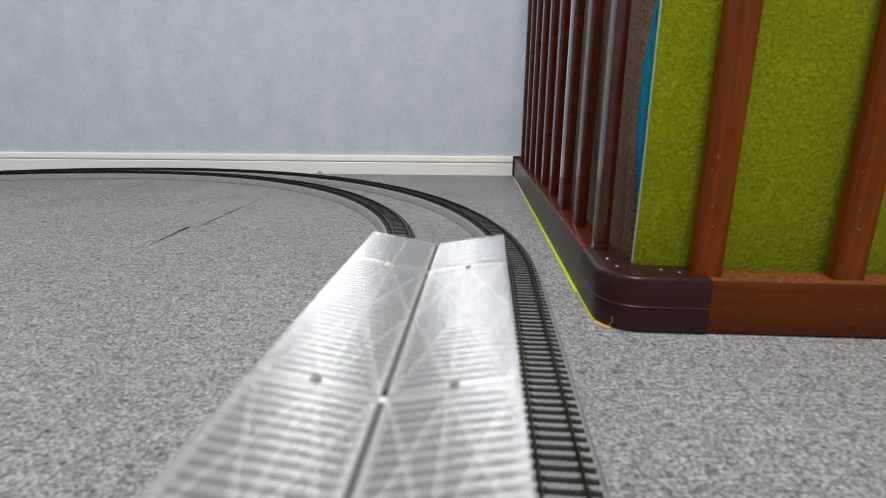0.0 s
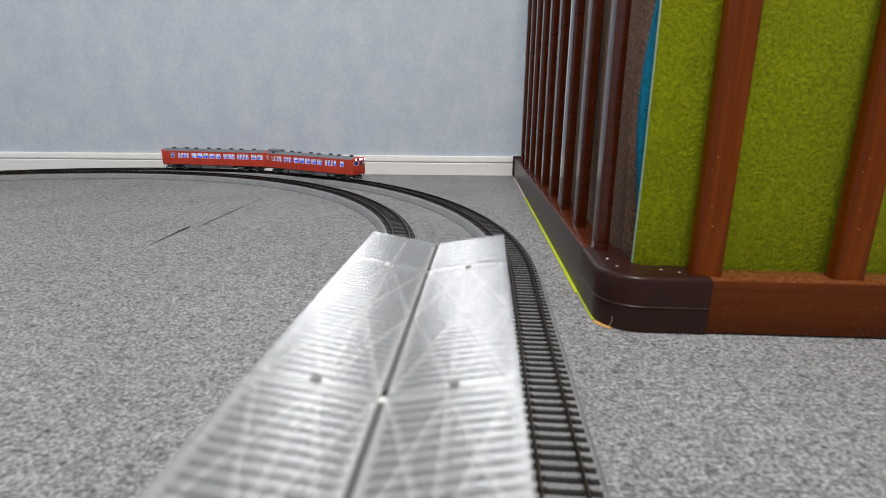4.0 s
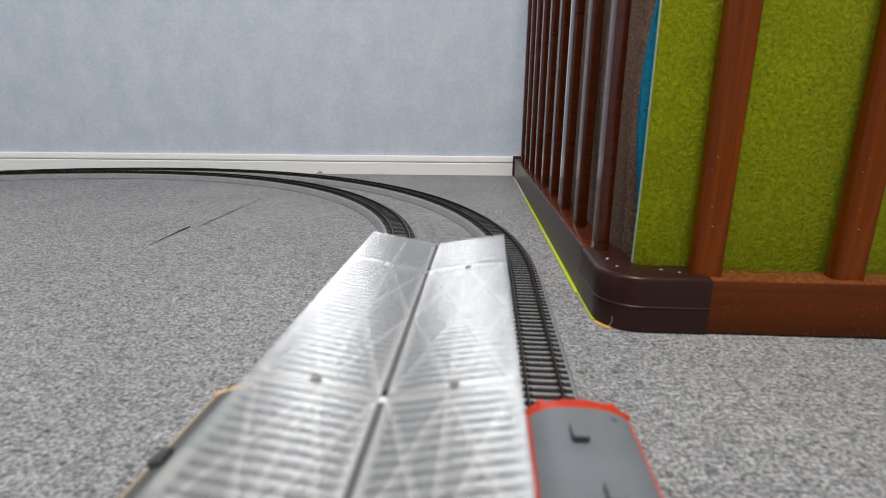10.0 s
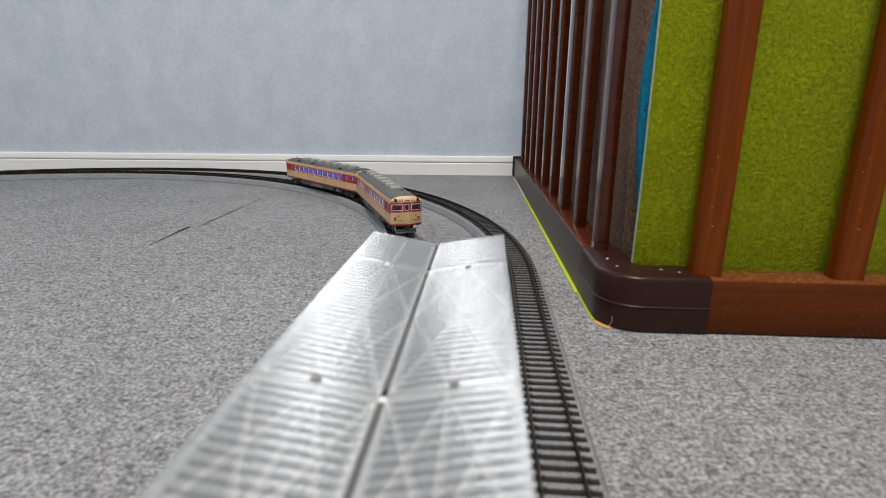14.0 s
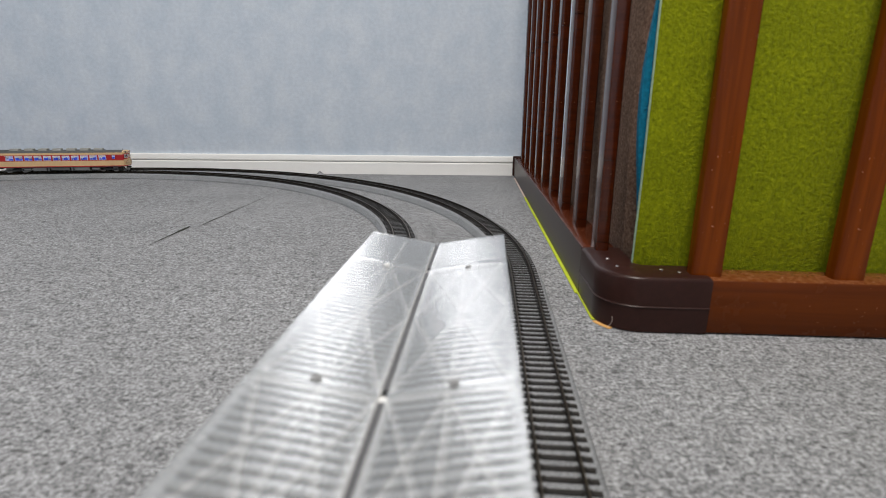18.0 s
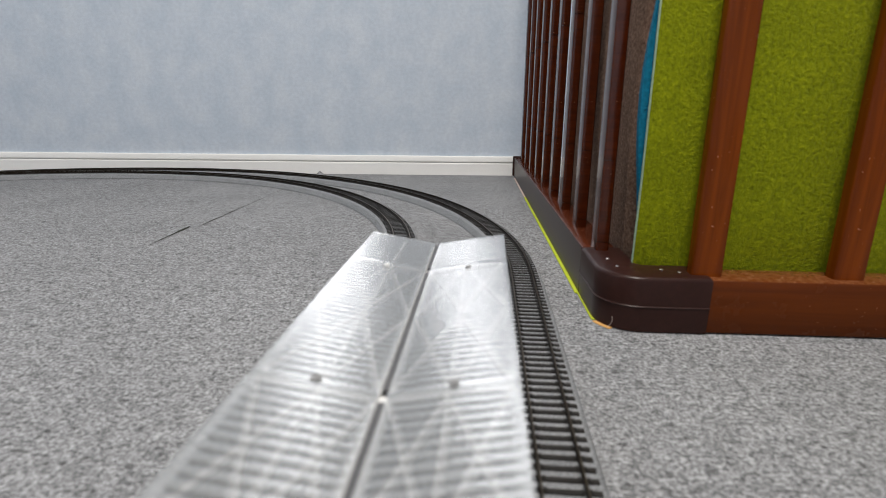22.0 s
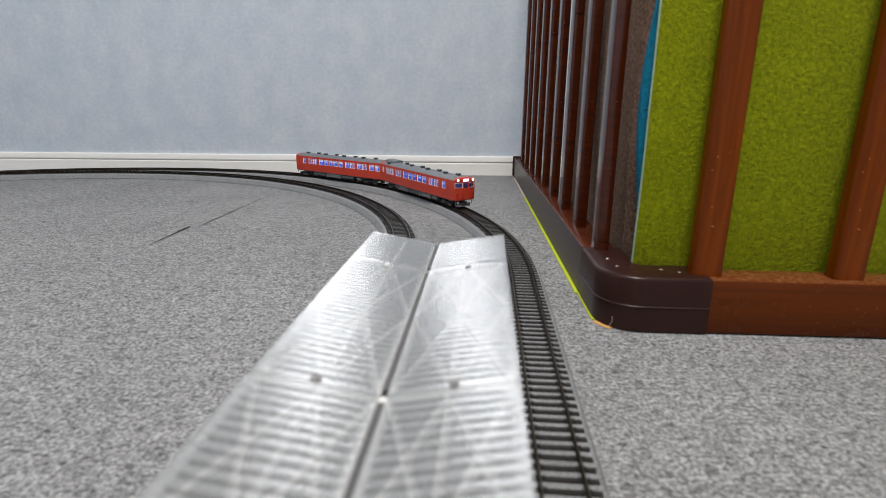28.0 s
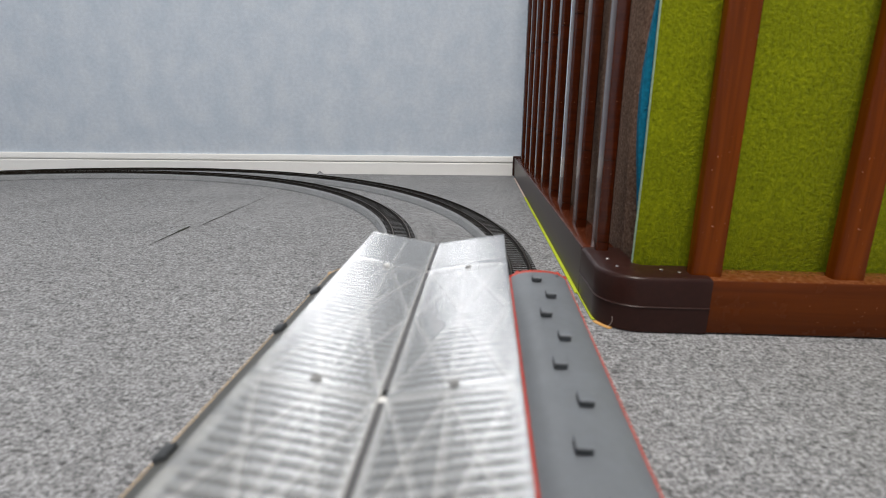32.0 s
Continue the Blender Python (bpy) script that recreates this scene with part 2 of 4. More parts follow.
def build_pen():
    pen = tagged(new("wooden_pen"), "red-brown slatted wooden pen with dark plastic corner on the carpet", "pen")
    hgt = 0.62
    rad = 0.030
    # rails: front, side, and their upper counterparts
    for z0, z1 in ((0.0, FZ), (hgt - FZ, hgt)):
        bm = bmesh.new()
        rounded_box(bm, FX + 0.072, FX + 0.95, FY + 0.0012, FY + 0.0285, z0 + 0.0008, z1 - 0.001, 0.0018)
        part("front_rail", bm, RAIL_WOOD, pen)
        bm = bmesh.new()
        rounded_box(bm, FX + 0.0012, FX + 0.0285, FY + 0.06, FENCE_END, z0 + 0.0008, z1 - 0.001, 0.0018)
        part("side_rail", bm, SHADED_SIDE_WOOD, pen, "glossy side rail with shade in its colour")
        bm = bmesh.new()
        rounded_box(bm, FX + 0.0002, FX + 0.0011, FY + 0.0795, FENCE_END - 0.0105, z0 + 0.0012, z1 - 0.0004, 0.0004, 1)
        part("side_cover", bm, CORNER_PLASTIC, pen, "dark plastic cover strip")
        # moulded corner: rounded plan, two stacked halves with a fine seam
        bm = bmesh.new()
        plan = [(FX + 0.0736, FY), (FX + rad, FY)]
        for i in range(1, 12):
            a = -math.pi / 2 - i * math.pi / 24
            plan.append((FX + rad + rad * math.cos(a), FY + rad + rad * math.sin(a)))
        plan += [(FX, FY + rad), (FX, FY + 0.079), (FX + 0.030, FY + 0.079), (FX + 0.030, FY + 0.035), (FX + 0.035, FY + 0.030), (FX + 0.0736, FY + 0.030)]
        mid = z0 + (z1 - z0) * 0.475
        cx, cy = FX + rad, FY + rad
        rings = []
        for z, off in ((z0 + 0.001, 0.0004), (mid - 0.0004, 0.0), (mid, -0.0006), (mid + 0.0006, 0.0002), (z1 - 0.0028, 0.0), (z1 - 0.0010, 0.0008), (z1, 0.0026)):
            ring = []
            for k, (x, y) in enumerate(plan):
                d = Vector((x - cx - 0.02, y - cy - 0.02)).normalized() * off if k < 15 else Vector((0, 0))
                ring.append(bm.verts.new((x - d.x, y - d.y, z)))
            rings.append(ring)
        n = len(plan)
        for p, q in zip(rings, rings[1:]):
            for i in range(n):
                bm.faces.new((p[i], p[(i + 1) % n], q[(i + 1) % n], q[i]))
        bm.faces.new(rings[0][::-1])
        bm.faces.new(rings[-1])
        part("corner_block", bm, CORNER_PLASTIC, pen, "dark brown moulded plastic corner", 40)
        bm = bmesh.new()
        rounded_box(bm, FX - 0.003, FX + 0.036, FENCE_END - 0.01, FENCE_END + 0.002, z0 + 0.001, z1 + 0.003, 0.0025)
        part("end_cap", bm, CORNER_PLASTIC, pen, "dark brown plastic end cap")
    # bars
    bm = bar_mesh(0.0212, 0.0110, hgt - 2 * FZ + 0.004)
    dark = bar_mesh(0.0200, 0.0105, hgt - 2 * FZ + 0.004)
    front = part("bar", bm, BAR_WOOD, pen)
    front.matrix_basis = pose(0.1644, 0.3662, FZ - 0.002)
    first = part("bar", dark, SHADED_SIDE_WOOD, pen, "glossy side bar with shade in its colour")
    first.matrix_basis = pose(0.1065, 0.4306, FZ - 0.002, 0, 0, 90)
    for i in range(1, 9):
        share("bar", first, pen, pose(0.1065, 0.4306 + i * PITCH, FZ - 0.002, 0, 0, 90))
    for i in range(1, 10):
        share("bar", front, pen, pose(0.1644 + i * 0.0955, 0.3662, FZ - 0.002))
    nails = [(0.1051, 0.3973), (0.1075, 0.3784), (0.1372, 0.3726), (0.1480, 0.3670)]
    for x, y in nails:
        bm = bmesh.new()
        bmesh.ops.create_uvsphere(bm, u_segments=10, v_segments=6, radius=0.0014, matrix=Matrix.Translation((x, y, FZ)) @ Matrix.Diagonal((1, 1, 0.5, 1)))
        part("nail", bm, NAIL, pen)
    bm = bmesh.new()
    box(bm, 0.0895, FX + 0.03, 0.4312, 0.905, 0.0002, 0.0012)
    box(bm, 0.0912, FX + 0.012, 0.3740, 0.4312, 0.0002, 0.0011)
    tagged(part("mat_strip", bm, MAT_YELLOW), "yellow-green mat edge showing under the pen", "mat")


build_pen()


def build_floor_edges():
    bm = bmesh.new()
    box(bm, 0.0900, FX + 0.02, 0.912, 1.15, 0.0002, 0.0008)
    tagged(part("paper_strip", bm, MAT_BEIGE), "pale beige backing strip under the pen", "strip")
    bm = bmesh.new()
    pts = [(FX + 0.030 + 0.0325 * math.cos(math.pi * 1.11 + k * math.pi / 55), FY + 0.030 + 0.0325 * math.sin(math.pi * 1.11 + k * math.pi / 55)) for k in range(10)]
    ring = [bm.verts.new((x, y, 0.0006)) for x, y in pts] + [bm.verts.new((FX + 0.030, FY + 0.030, 0.0006))]
    low = [bm.verts.new((v.co.x, v.co.y, 0.0001)) for v in ring]
    bm.faces.new(ring)
    for k in range(len(ring)):
        j = (k + 1) % len(ring)
        bm.faces.new((ring[k], low[k], low[j], ring[j]))
    hair = bmesh.new()
    last = None
    for k in range(7):
        a = k / 6
        q = Vector((FX + 0.0075 + 0.002 * math.sin(a * 2.4), FY + 0.0075 - 0.004 * math.sin(a * 1.5), 0.0008 + 0.010 * a))
        if last is not None:
            tube(hair, last, q, 0.00022, n=5)
        last = q
    tagged(part("fibre", hair, MAT_BEIGE), "thin pale fibre standing at the pen's corner", "fibre")
    tagged(part("mat_corner", bm, MAT_ORANGE), "frayed orange mat corner under the pen's corner", "mat")
    # carpet joint: a slightly open, uneven gap with a ravelled edge
    random.seed(7)
    bm = bmesh.new()
    ys = [0.55, 0.575, 0.60, 0.62, 0.635, 0.645]
    ws = [0.0004, 0.0014, 0.0026, 0.0048, 0.0056, 0.0012]
    def line(y):
        return -0.3561 - 0.0023 * (y - 0.55) / 0.09 if y < 0.65 else -0.3476 + 0.0016 * (y - 0.655) / 0.22

    def gap(ys, ws):
        fy = [ys[0] + (ys[-1] - ys[0]) * k / 60 for k in range(61)]
        fw = []
        for y in fy:
            k = max(i for i in range(len(ys) - 1) if ys[i] <= y)
            fw.append((ws[k] + (ws[k + 1] - ws[k]) * (y - ys[k]) / (ys[k + 1] - ys[k])) * random.uniform(0.75, 1.25))
        ys, ws = fy, fw
        a = [bm.verts.new((line(y) - w / 2 + random.uniform(-0.0005, 0.0005), y, 0.0004)) for y, w in zip(ys, ws)]
        b = [bm.verts.new((line(y) + w / 2, y, 0.0004)) for y, w in zip(ys, ws)]
        for k in range(len(ys) - 1):
            bm.faces.new((a[k], b[k], b[k + 1], a[k + 1]))
    gap(ys, ws)
    gap([0.655, 0.68, 0.71, 0.75, 0.79, 0.84, 0.885], [0.0022, 0.0030, 0.0020, 0.0021, 0.0012, 0.0014, 0.0004])
    gap([0.90, 0.93, 0.955], [0.0003, 0.0007, 0.0003])
    tagged(part("carpet_joint", bm, SEAM), "dark open joint between two carpet sheets", "", "", "structure")
    bm = bmesh.new()
    bmesh.ops.create_cone(bm, cap_ends=True, segments=9, radius1=0.0075, radius2=0.0015, depth=0.006, matrix=Matrix.Translation((-0.3386, 1.172, 0.003)))
    for v in bm.verts:
        v.co.x += random.uniform(-0.0015, 0.0015)
    tagged(part("carpet_tuft", bm, CARPET), "raised grey carpet tuft by the baseboard", "carpet tuft")


build_floor_edges()


def sheet(name, label, mat, xs, ys, top, thick, wave, parent=None):
    """A standing felt sheet: xs, ys give its line on the floor, wave bends it."""
    bm = bmesh.new()
    n, k = len(xs), 28
    sides = []
    for side in (0, 1):
        rows = []
        for j in range(k + 1):
            z = 0.0005 + top * j / k
            row = []
            for i in range(n):
                dx = xs[min(i + 1, n - 1)] - xs[max(i - 1, 0)]
                dy = ys[min(i + 1, n - 1)] - ys[max(i - 1, 0)]
                nx, ny = Vector((-dy, dx)).normalized()
                wx, wy = wave(i / (n - 1), z)
                row.append(bm.verts.new((xs[i] + wx + nx * thick * side, ys[i] + wy + ny * thick * side, z)))
            rows.append(row)
        sides.append(rows)
    a, b = sides
    for j in range(k):
        for i in range(n - 1):
            bm.faces.new((a[j][i], a[j][i + 1], a[j + 1][i + 1], a[j + 1][i]))
            bm.faces.new((b[j][i], b[j + 1][i], b[j + 1][i + 1], b[j][i + 1]))
        for i in (0, n - 1):
            bm.faces.new((a[j][i], a[j + 1][i], b[j + 1][i], b[j][i]))
    for j in (0, k):
        for i in range(n - 1):
            bm.faces.new((a[j][i], b[j][i], b[j][i + 1], a[j][i + 1]))
    return tagged(part(name, bm, mat, None, "", 50), label, "felt sheet")


def build_felts():
    n = 24
    line = [i / (n - 1) for i in range(n)]
    # the sheets bow: the foot stands back, the middle comes forward to the bars; the blue one bellies out beside the green edge
    # this bow is shaped to darken the foot and lighten the top
    def bow(z):
        z = min(z, 0.30)
        return 0.0035 - 0.14 * z + 0.44 * z * z

    # edges slide sideways with the bow to keep their line in the camera's view
    green = sheet("green_felt_sheet", "lime green felt sheet standing behind the pen's bars", GREEN_FELT,
          [0.1228 + 0.85 * u for u in line], [0.3885] * n, 0.5, 0.0045, lambda u, z: (-0.0016 + 0.0014 * min(1.0, z / 0.1) + 0.316 * bow(z), bow(z)))
    bm = bmesh.new()
    sweep(bm, [(-0.0005, 0.0012), (0.0, 0.0006), (0.0, 0.0040), (-0.0005, 0.0034)],
          [lambda a, b, z=z: (0.1227 - 0.0016 + 0.0014 * min(1.0, z / 0.1) + 0.316 * bow(z) + a, 0.3884 + bow(z) + b, z) for z in [0.001 + 0.5 * k / 28 for k in range(28)]])
    part("cut_edge", bm, CUT_EDGE, green, "pale cut edge")
    def belly(u, z):
        f = 0.55 + 0.45 * math.sin(math.pi * (z - 0.10) / 0.12) if 0.04 < z < 0.28 else 0.1
        return -0.0100 * (1 - u) ** 6 * max(0.0, f) + 0.316 * bow(z), bow(z)

    sheet("blue_felt_sheet", "blue felt sheet standing behind the green one", BLUE_FELT,
          [0.1272 + 0.85 * u for u in line], [0.3945] * n, 0.5, 0.0055, belly)
    # the brown sheet comes along the side bars and turns behind the others
    xs, ys = [], []
    for i in range(16):
        xs.append(0.1215 + 0.004 * math.sin(i * 0.42 + 0.6))
        ys.append(0.72 - 0.29 * i / 15)
    for k in range(1, 7):
        xs.append(xs[15] + 0.012 + 0.012 * math.cos(math.pi - k * math.pi / 12))
        ys.append(0.43 - 0.016 * math.sin(k * math.pi / 12))
    end = xs[-1]
    for k in range(1, 10):
        xs.append(end + 0.08 * k)
        ys.append(0.414)
    sheet("brown_felt_sheet", "heathered brown felt sheet folded inside the pen", BROWN_FELT,
          xs, ys, 0.5, 0.007, lambda u, z: (0.003 * math.sin(z * 16 + u * 5), 0.0))


build_felts()

# ---- track ----
RAIL_TOP = 0.0135
GAUGE = 0.0165
SLOPE = math.atan(0.0257)
# radius, centre of the far curve, length of the straights
OUTER = (0.67, -0.6247, 0.4592, 0.498)
INNER = (0.61, -0.6768, 0.4624, 0.469)


def on_track(loop, s):
    """Pose on a loop: s = 0 where the near straight meets the far curve, growing away along it; x points along growing s."""
    r, cx, cy, straight = loop
    half = math.pi * r
    s = s % (2 * half + 2 * straight)
    if s < half:
        a = s / r
        p, h = (r * math.cos(a), r * math.sin(a)), a + math.pi / 2
    elif s < half + straight:
        p, h = (-r, -(s - half)), -math.pi / 2
    elif s < 2 * half + straight:
        a = math.pi + (s - half - straight) / r
        p, h = (r * math.cos(a), r * math.sin(a) - straight), a + math.pi / 2
    else:
        p, h = (r, s - 2 * half - 2 * straight), math.pi / 2
    c, d = math.cos(-SLOPE), math.sin(-SLOPE)
    return cx + c * p[0] - d * p[1], cy + d * p[0] + c * p[1], h - SLOPE


def track_pose(loop, s, z=0.0):
    x, y, h = on_track(loop, s)
    return pose(x, y, z, 0, 0, math.degrees(h))


BED = [(-0.0202, 0.0), (-0.0202, 0.0008), (-0.0207, 0.0009), (-0.0176, 0.0082), (-0.0156, 0.0099), (0.0156, 0.0099), (0.0176, 0.0082), (0.0207, 0.0009), (0.0202, 0.0008), (0.0202, 0.0)]
RAIL_PROFILE = [(-0.0007, 0), (0.0007, 0), (0.0007, 0.0003), (0.0003, 0.0006), (0.0003, 0.0015), (0.00045, 0.0017), (0.00045, 0.0022), (-0.00045, 0.0022), (-0.00045, 0.0017), (-0.0003, 0.0015), (-0.0003, 0.0006), (-0.0007, 0.0003)]


def sleeper_mesh():
    bm = bmesh.new()
    v = box(bm, -0.00145, 0.00145, -0.0151, 0.0151, 0.0090, 0.0108)
    for i in (4, 5, 6, 7):
        v[i].co.x *= 0.85
        v[i].co.y *= 0.985
    for y in (-0.0105, -0.0072, 0.0072, 0.0105):
        box(bm, -0.0009, 0.0009, y - 0.0007, y + 0.0007, 0.0106, 0.0115)
    me = bpy.data.meshes.new("sleeper")
    finish(bm, 0)
    bm.to_mesh(me)
    bm.free()
    me.materials.append(SLEEPER)
    return me


SLEEPER_MESH = sleeper_mesh()


def track_piece(r, length, label, group):
    """One piece of track from its own start along x, curving left with radius r (0: straight)."""
    piece = tagged(new("railway_track"), label, "model track", group)
    n = 14 if r else 2

    def at(s, a, b):
        if not r:
            return (s, a, b)
        t = s / r
        return ((r - a) * math.sin(t), r - (r - a) * math.cos(t), b)

    stations = [0.0002 + (length - 0.0004) * i / (n - 1) for i in range(n)]
    bm = bmesh.new()
    sweep(bm, BED, [lambda a, b, s=s: at(s, a, b) for s in stations])
    part("roadbed", bm, BALLAST, piece, "", 25)
    for side in (-1, 1):
        bm = bmesh.new()
        off = side * (GAUGE / 2 + 0.0006)
        sweep(bm, RAIL_PROFILE, [lambda a, b, s=s: at(s, a + off, RAIL_TOP - 0.0022 + b) for s in stations])
        rail = part("rail", bm, RAIL, piece, "", 0)
        rail.data.materials.append(RAIL_HEAD)
        for face in rail.data.polygons:
            if face.normal.z > 0.9 and face.center.z > RAIL_TOP - 0.0003:
                face.material_index = 1
    count = round(length / 0.0070)
    for i in range(count):
        s = length * (i + 0.5) / count
        x, y, _ = at(s, 0, 0)
        o = new("sleeper", SLEEPER_MESH)
        o.parent = piece
        o.matrix_basis = pose(x, y, 0, 0, 0, math.degrees(s / r) if r else 0)
    return piece


def build_loop(loop, label, group):
    r, straight = loop[0], loop[3]
    arc = math.pi * r / 8
    s, made = 0.0, {}
    for kind, n in ((1, 8), (0, 2), (1, 8), (0, 2)):
        length = arc if kind else straight / 2
        for i in range(n):
            m = track_pose(loop, s + 1e-6)
            if kind not in made:
                made[kind] = track_piece(r if kind else 0, length, ("curved " if kind else "straight ") + label, group)
                made[kind].matrix_basis = m
            else:
                copy_thing(made[kind], m)
            s += length


build_loop(OUTER, "model track with dark sleepers and grey ballast bed", "outer loop of model track")
build_loop(INNER, "model track with dark sleepers and grey ballast bed", "inner loop of model track")

# ---- platform with its roof ----
def sheet_plastic(name, colour, rough, clear, sheen=0.03):
    """Thin translucent plastic: part of the light goes straight through."""
    m = material(name, colour, rough)
    t = node(m, "ShaderNodeBsdfTransparent")
    x = node(m, "ShaderNodeMixShader", Fac=clear)
    out = m.node_tree.nodes["Material Output"]
    link(m, bsdf(m).outputs[0], x.inputs[1])
    link(m, t.outputs[0], x.inputs[2])
    gloss = node(m, "ShaderNodeBsdfGlossy", Roughness=rough)
    edge = node(m, "ShaderNodeLayerWeight", Blend=0.5)
    power = node(m, "ShaderNodeMath")
    power.operation = "POWER"
    power.inputs[1].default_value = 2.5
    link(m, edge.outputs["Facing"], power.inputs[0])
    y = node(m, "ShaderNodeMixShader")
    base = node(m, "ShaderNodeMath")
    base.operation = "MULTIPLY_ADD"
    base.inputs[1].default_value, base.inputs[2].default_value = 1 - sheen, sheen
    link(m, power.outputs[0], base.inputs[0])
    link(m, base.outputs[0], y.inputs[0])
    link(m, x.outputs[0], y.inputs[1])
    link(m, gloss.outputs[0], y.inputs[2])
    link(m, y.outputs[0], out.inputs["Surface"])
    bsdf(m).inputs["Specular IOR Level"].default_value = 0.0
    return m


ROOF_PLASTIC = sheet_plastic("translucent_white_plastic", (0.40, 0.41, 0.42), 0.22, 0.64, 0.035)
# dark tone stands for the shade in the grooves between the ribs
GROOVE = sheet_plastic("shade_toned_groove_plastic", (0.09, 0.09, 0.09), 0.20, 0.42, 0.03)
TRUSS_PLASTIC = speckle_material("white_truss_plastic", (0.70, 0.70, 0.69), (0.76, 0.76, 0.75), 0.45)
GUTTER = speckle_material("grey_gutter_plastic", (0.07, 0.07, 0.075), (0.1, 0.1, 0.105), 0.6)
ADDED_BACKING = speckle_material("grey_opaque_backing", (0.13, 0.137, 0.14), (0.165, 0.172, 0.175), 0.5)
PEG = speckle_material("grey_peg_plastic", (0.2, 0.2, 0.2), (0.27, 0.27, 0.275), 0.6)
PLATFORM_TOP = speckle_material("grey_platform_plastic", (0.16, 0.165, 0.17), (0.24, 0.245, 0.25), 0.8)
ROOF_Y0, ROOF_Y1 = -0.227, 0.3105
XL, XM, XR = -0.0664, -0.0279, 0.0117
ZE, ZV = 0.0799, 0.0730
LEAN = 0.0257
JOINTS = [0.2587 - 0.1216 * i for i in range(5)]


def roof_point(side, f, y, dz=0.0):
    """f = 0 in the valley, 1 at the eave."""
    xe = XL if side < 0 else XR
    return (XM + (xe - XM) * f + LEAN * y, y, ZV + (ZE - ZV) * f + dz)


def build_platform():
    plat = tagged(new("model_platform"), "grey island platform of the model railway under its roof", "model platform")
    bm = bmesh.new()
    pts = [(-0.0245, 0.0), (0.0245, 0.0), (0.0245, 0.023), (0.0262, 0.0235), (0.0262, 0.026), (-0.0262, 0.026), (-0.0262, 0.0235), (-0.0245, 0.023)]
    sweep(bm, pts, [lambda a, b, y=y: (XM + a + LEAN * y, y, b) for y in (-0.22, 0.255)])
    part("platform_deck", bm, PLATFORM_TOP, plat)
    can = tagged(new("platform_canopy"), "translucent white ribbed butterfly roof over the model platform", "model canopy")
    ends = [ROOF_Y1] + [j for j in JOINTS if j > ROOF_Y0] + [ROOF_Y0]
    for side in (-1, 1):
        for y1, y0 in zip(ends, ends[1:]):
            # ribbed sheet: flat ribs across the slope with shallow grooves between them
            rim = 0.0027
            n = max(2, round((y1 - y0 - 2 * rim) / 0.00428))
            p = (y1 - y0 - 2 * rim) / n
            top = [(y0, 0.00004)]
            for i in range(n):
                for u, h in ((0.0, -0.00014), (0.20, -0.00014), (0.27, -0.00001), (0.64, 0.00002), (0.93, -0.00001)):
                    top.append((y0 + rim + (i + u) * p, h))
            top += [(y1 - rim, 0.00004), (y1 - 0.0001, 0.00004)]
            bm = bmesh.new()
            fs = [0.03, 0.09, 0.91, 0.97, 1.0]
            rows = []
            for f in fs:
                flat = f > 0.96 or f < 0.06
                rows.append([bm.verts.new(roof_point(side, f, y, (0.00004 if flat else h))) for y, h in top])
            under = [[bm.verts.new(roof_point(side, f, y, -0.0013)) for y in (y0, y1 - 0.0001)] for f in (fs[0], fs[-1])]
            for r0, r1 in zip(rows, rows[1:]):
                for k in range(len(top) - 1):
                    face = bm.faces.new((r0[k], r0[k + 1], r1[k + 1], r1[k]))
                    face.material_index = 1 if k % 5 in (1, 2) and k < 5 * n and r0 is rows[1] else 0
            bm.faces.new((under[0][0], under[0][1], under[1][1], under[1][0]))
            bm.faces.new([r[0] for r in rows] + [under[1][0], under[0][0]])
            bm.faces.new([r[-1] for r in rows] + [under[1][1], under[0][1]])
            bm.faces.new(rows[-1] + [under[1][1], under[1][0]])
            panel = part("roof_panel", bm, ROOF_PLASTIC, can, "", 20)
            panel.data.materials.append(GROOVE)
        # trusses just under the sheet
        def strut(name, f0, y0, f1, y1, w=0.0010):
            bm = bmesh.new()
            a, b = Vector(roof_point(side, f0, y0, -0.0022)), Vector(roof_point(side, f1, y1, -0.0022))
            m = Matrix.Translation((a + b) / 2) @ (b - a).to_track_quat("Y", "Z").to_matrix().to_4x4()
            t = bmesh.new()
            ln = (b - a).length / 2
            box(t, -w, w, -ln, ln, -0.0012, 0.0008)
            merge(bm, t, m)
            part(name, bm, TRUSS_PLASTIC, can)
        strut("edge_strip", 0.055, ROOF_Y0 + 0.004, 0.055, ROOF_Y1 - 0.004)
        strut("stringer", 0.50, ROOF_Y0 + 0.004, 0.50, ROOF_Y1 - 0.004)
        for j in JOINTS:
            strut("cross_beam", 0.04, j, 0.97, j, 0.0026)
            for k in (0, 1):
                a, b = j - 0.0608 * k - 0.002, j - 0.0608 * (k + 1) + 0.002
                if b < ROOF_Y0:
                    continue
                strut("brace", 0.5, a, 0.95, b)
                strut("brace", 0.95, a, 0.5, b)
                strut("brace", 0.06, b, 0.5, a)
                strut("brace", 0.06, a, 0.5, b)
            # locating pegs
            bm = bmesh.new()
            x, y, z = roof_point(side, 0.52, j + (0.001 if j < 0.2 else -0.0065))
            rounded_box(bm, x - 0.0015, x + 0.0015, y - 0.0010, y + 0.0010, z - 0.0015, z + 0.0010, 0.0004, 1)
            part("peg", bm, TRUSS_PLASTIC if side < 0 and j > 0.2 else PEG, can)
        # added opaque backing closes the trusses from below, greys the sheet and hides trains
        bm = bmesh.new()
        a, b = (0.0, 0.985)
        for f0, f1 in ((a, b),):
            quad = [roof_point(side, f, y, dz) for y in (ROOF_Y0 + 0.001, ROOF_Y1 - 0.001) for f, dz in ((f0, -0.0042), (f1, -0.0042), (f1, -0.0034), (f0, -0.0034))]
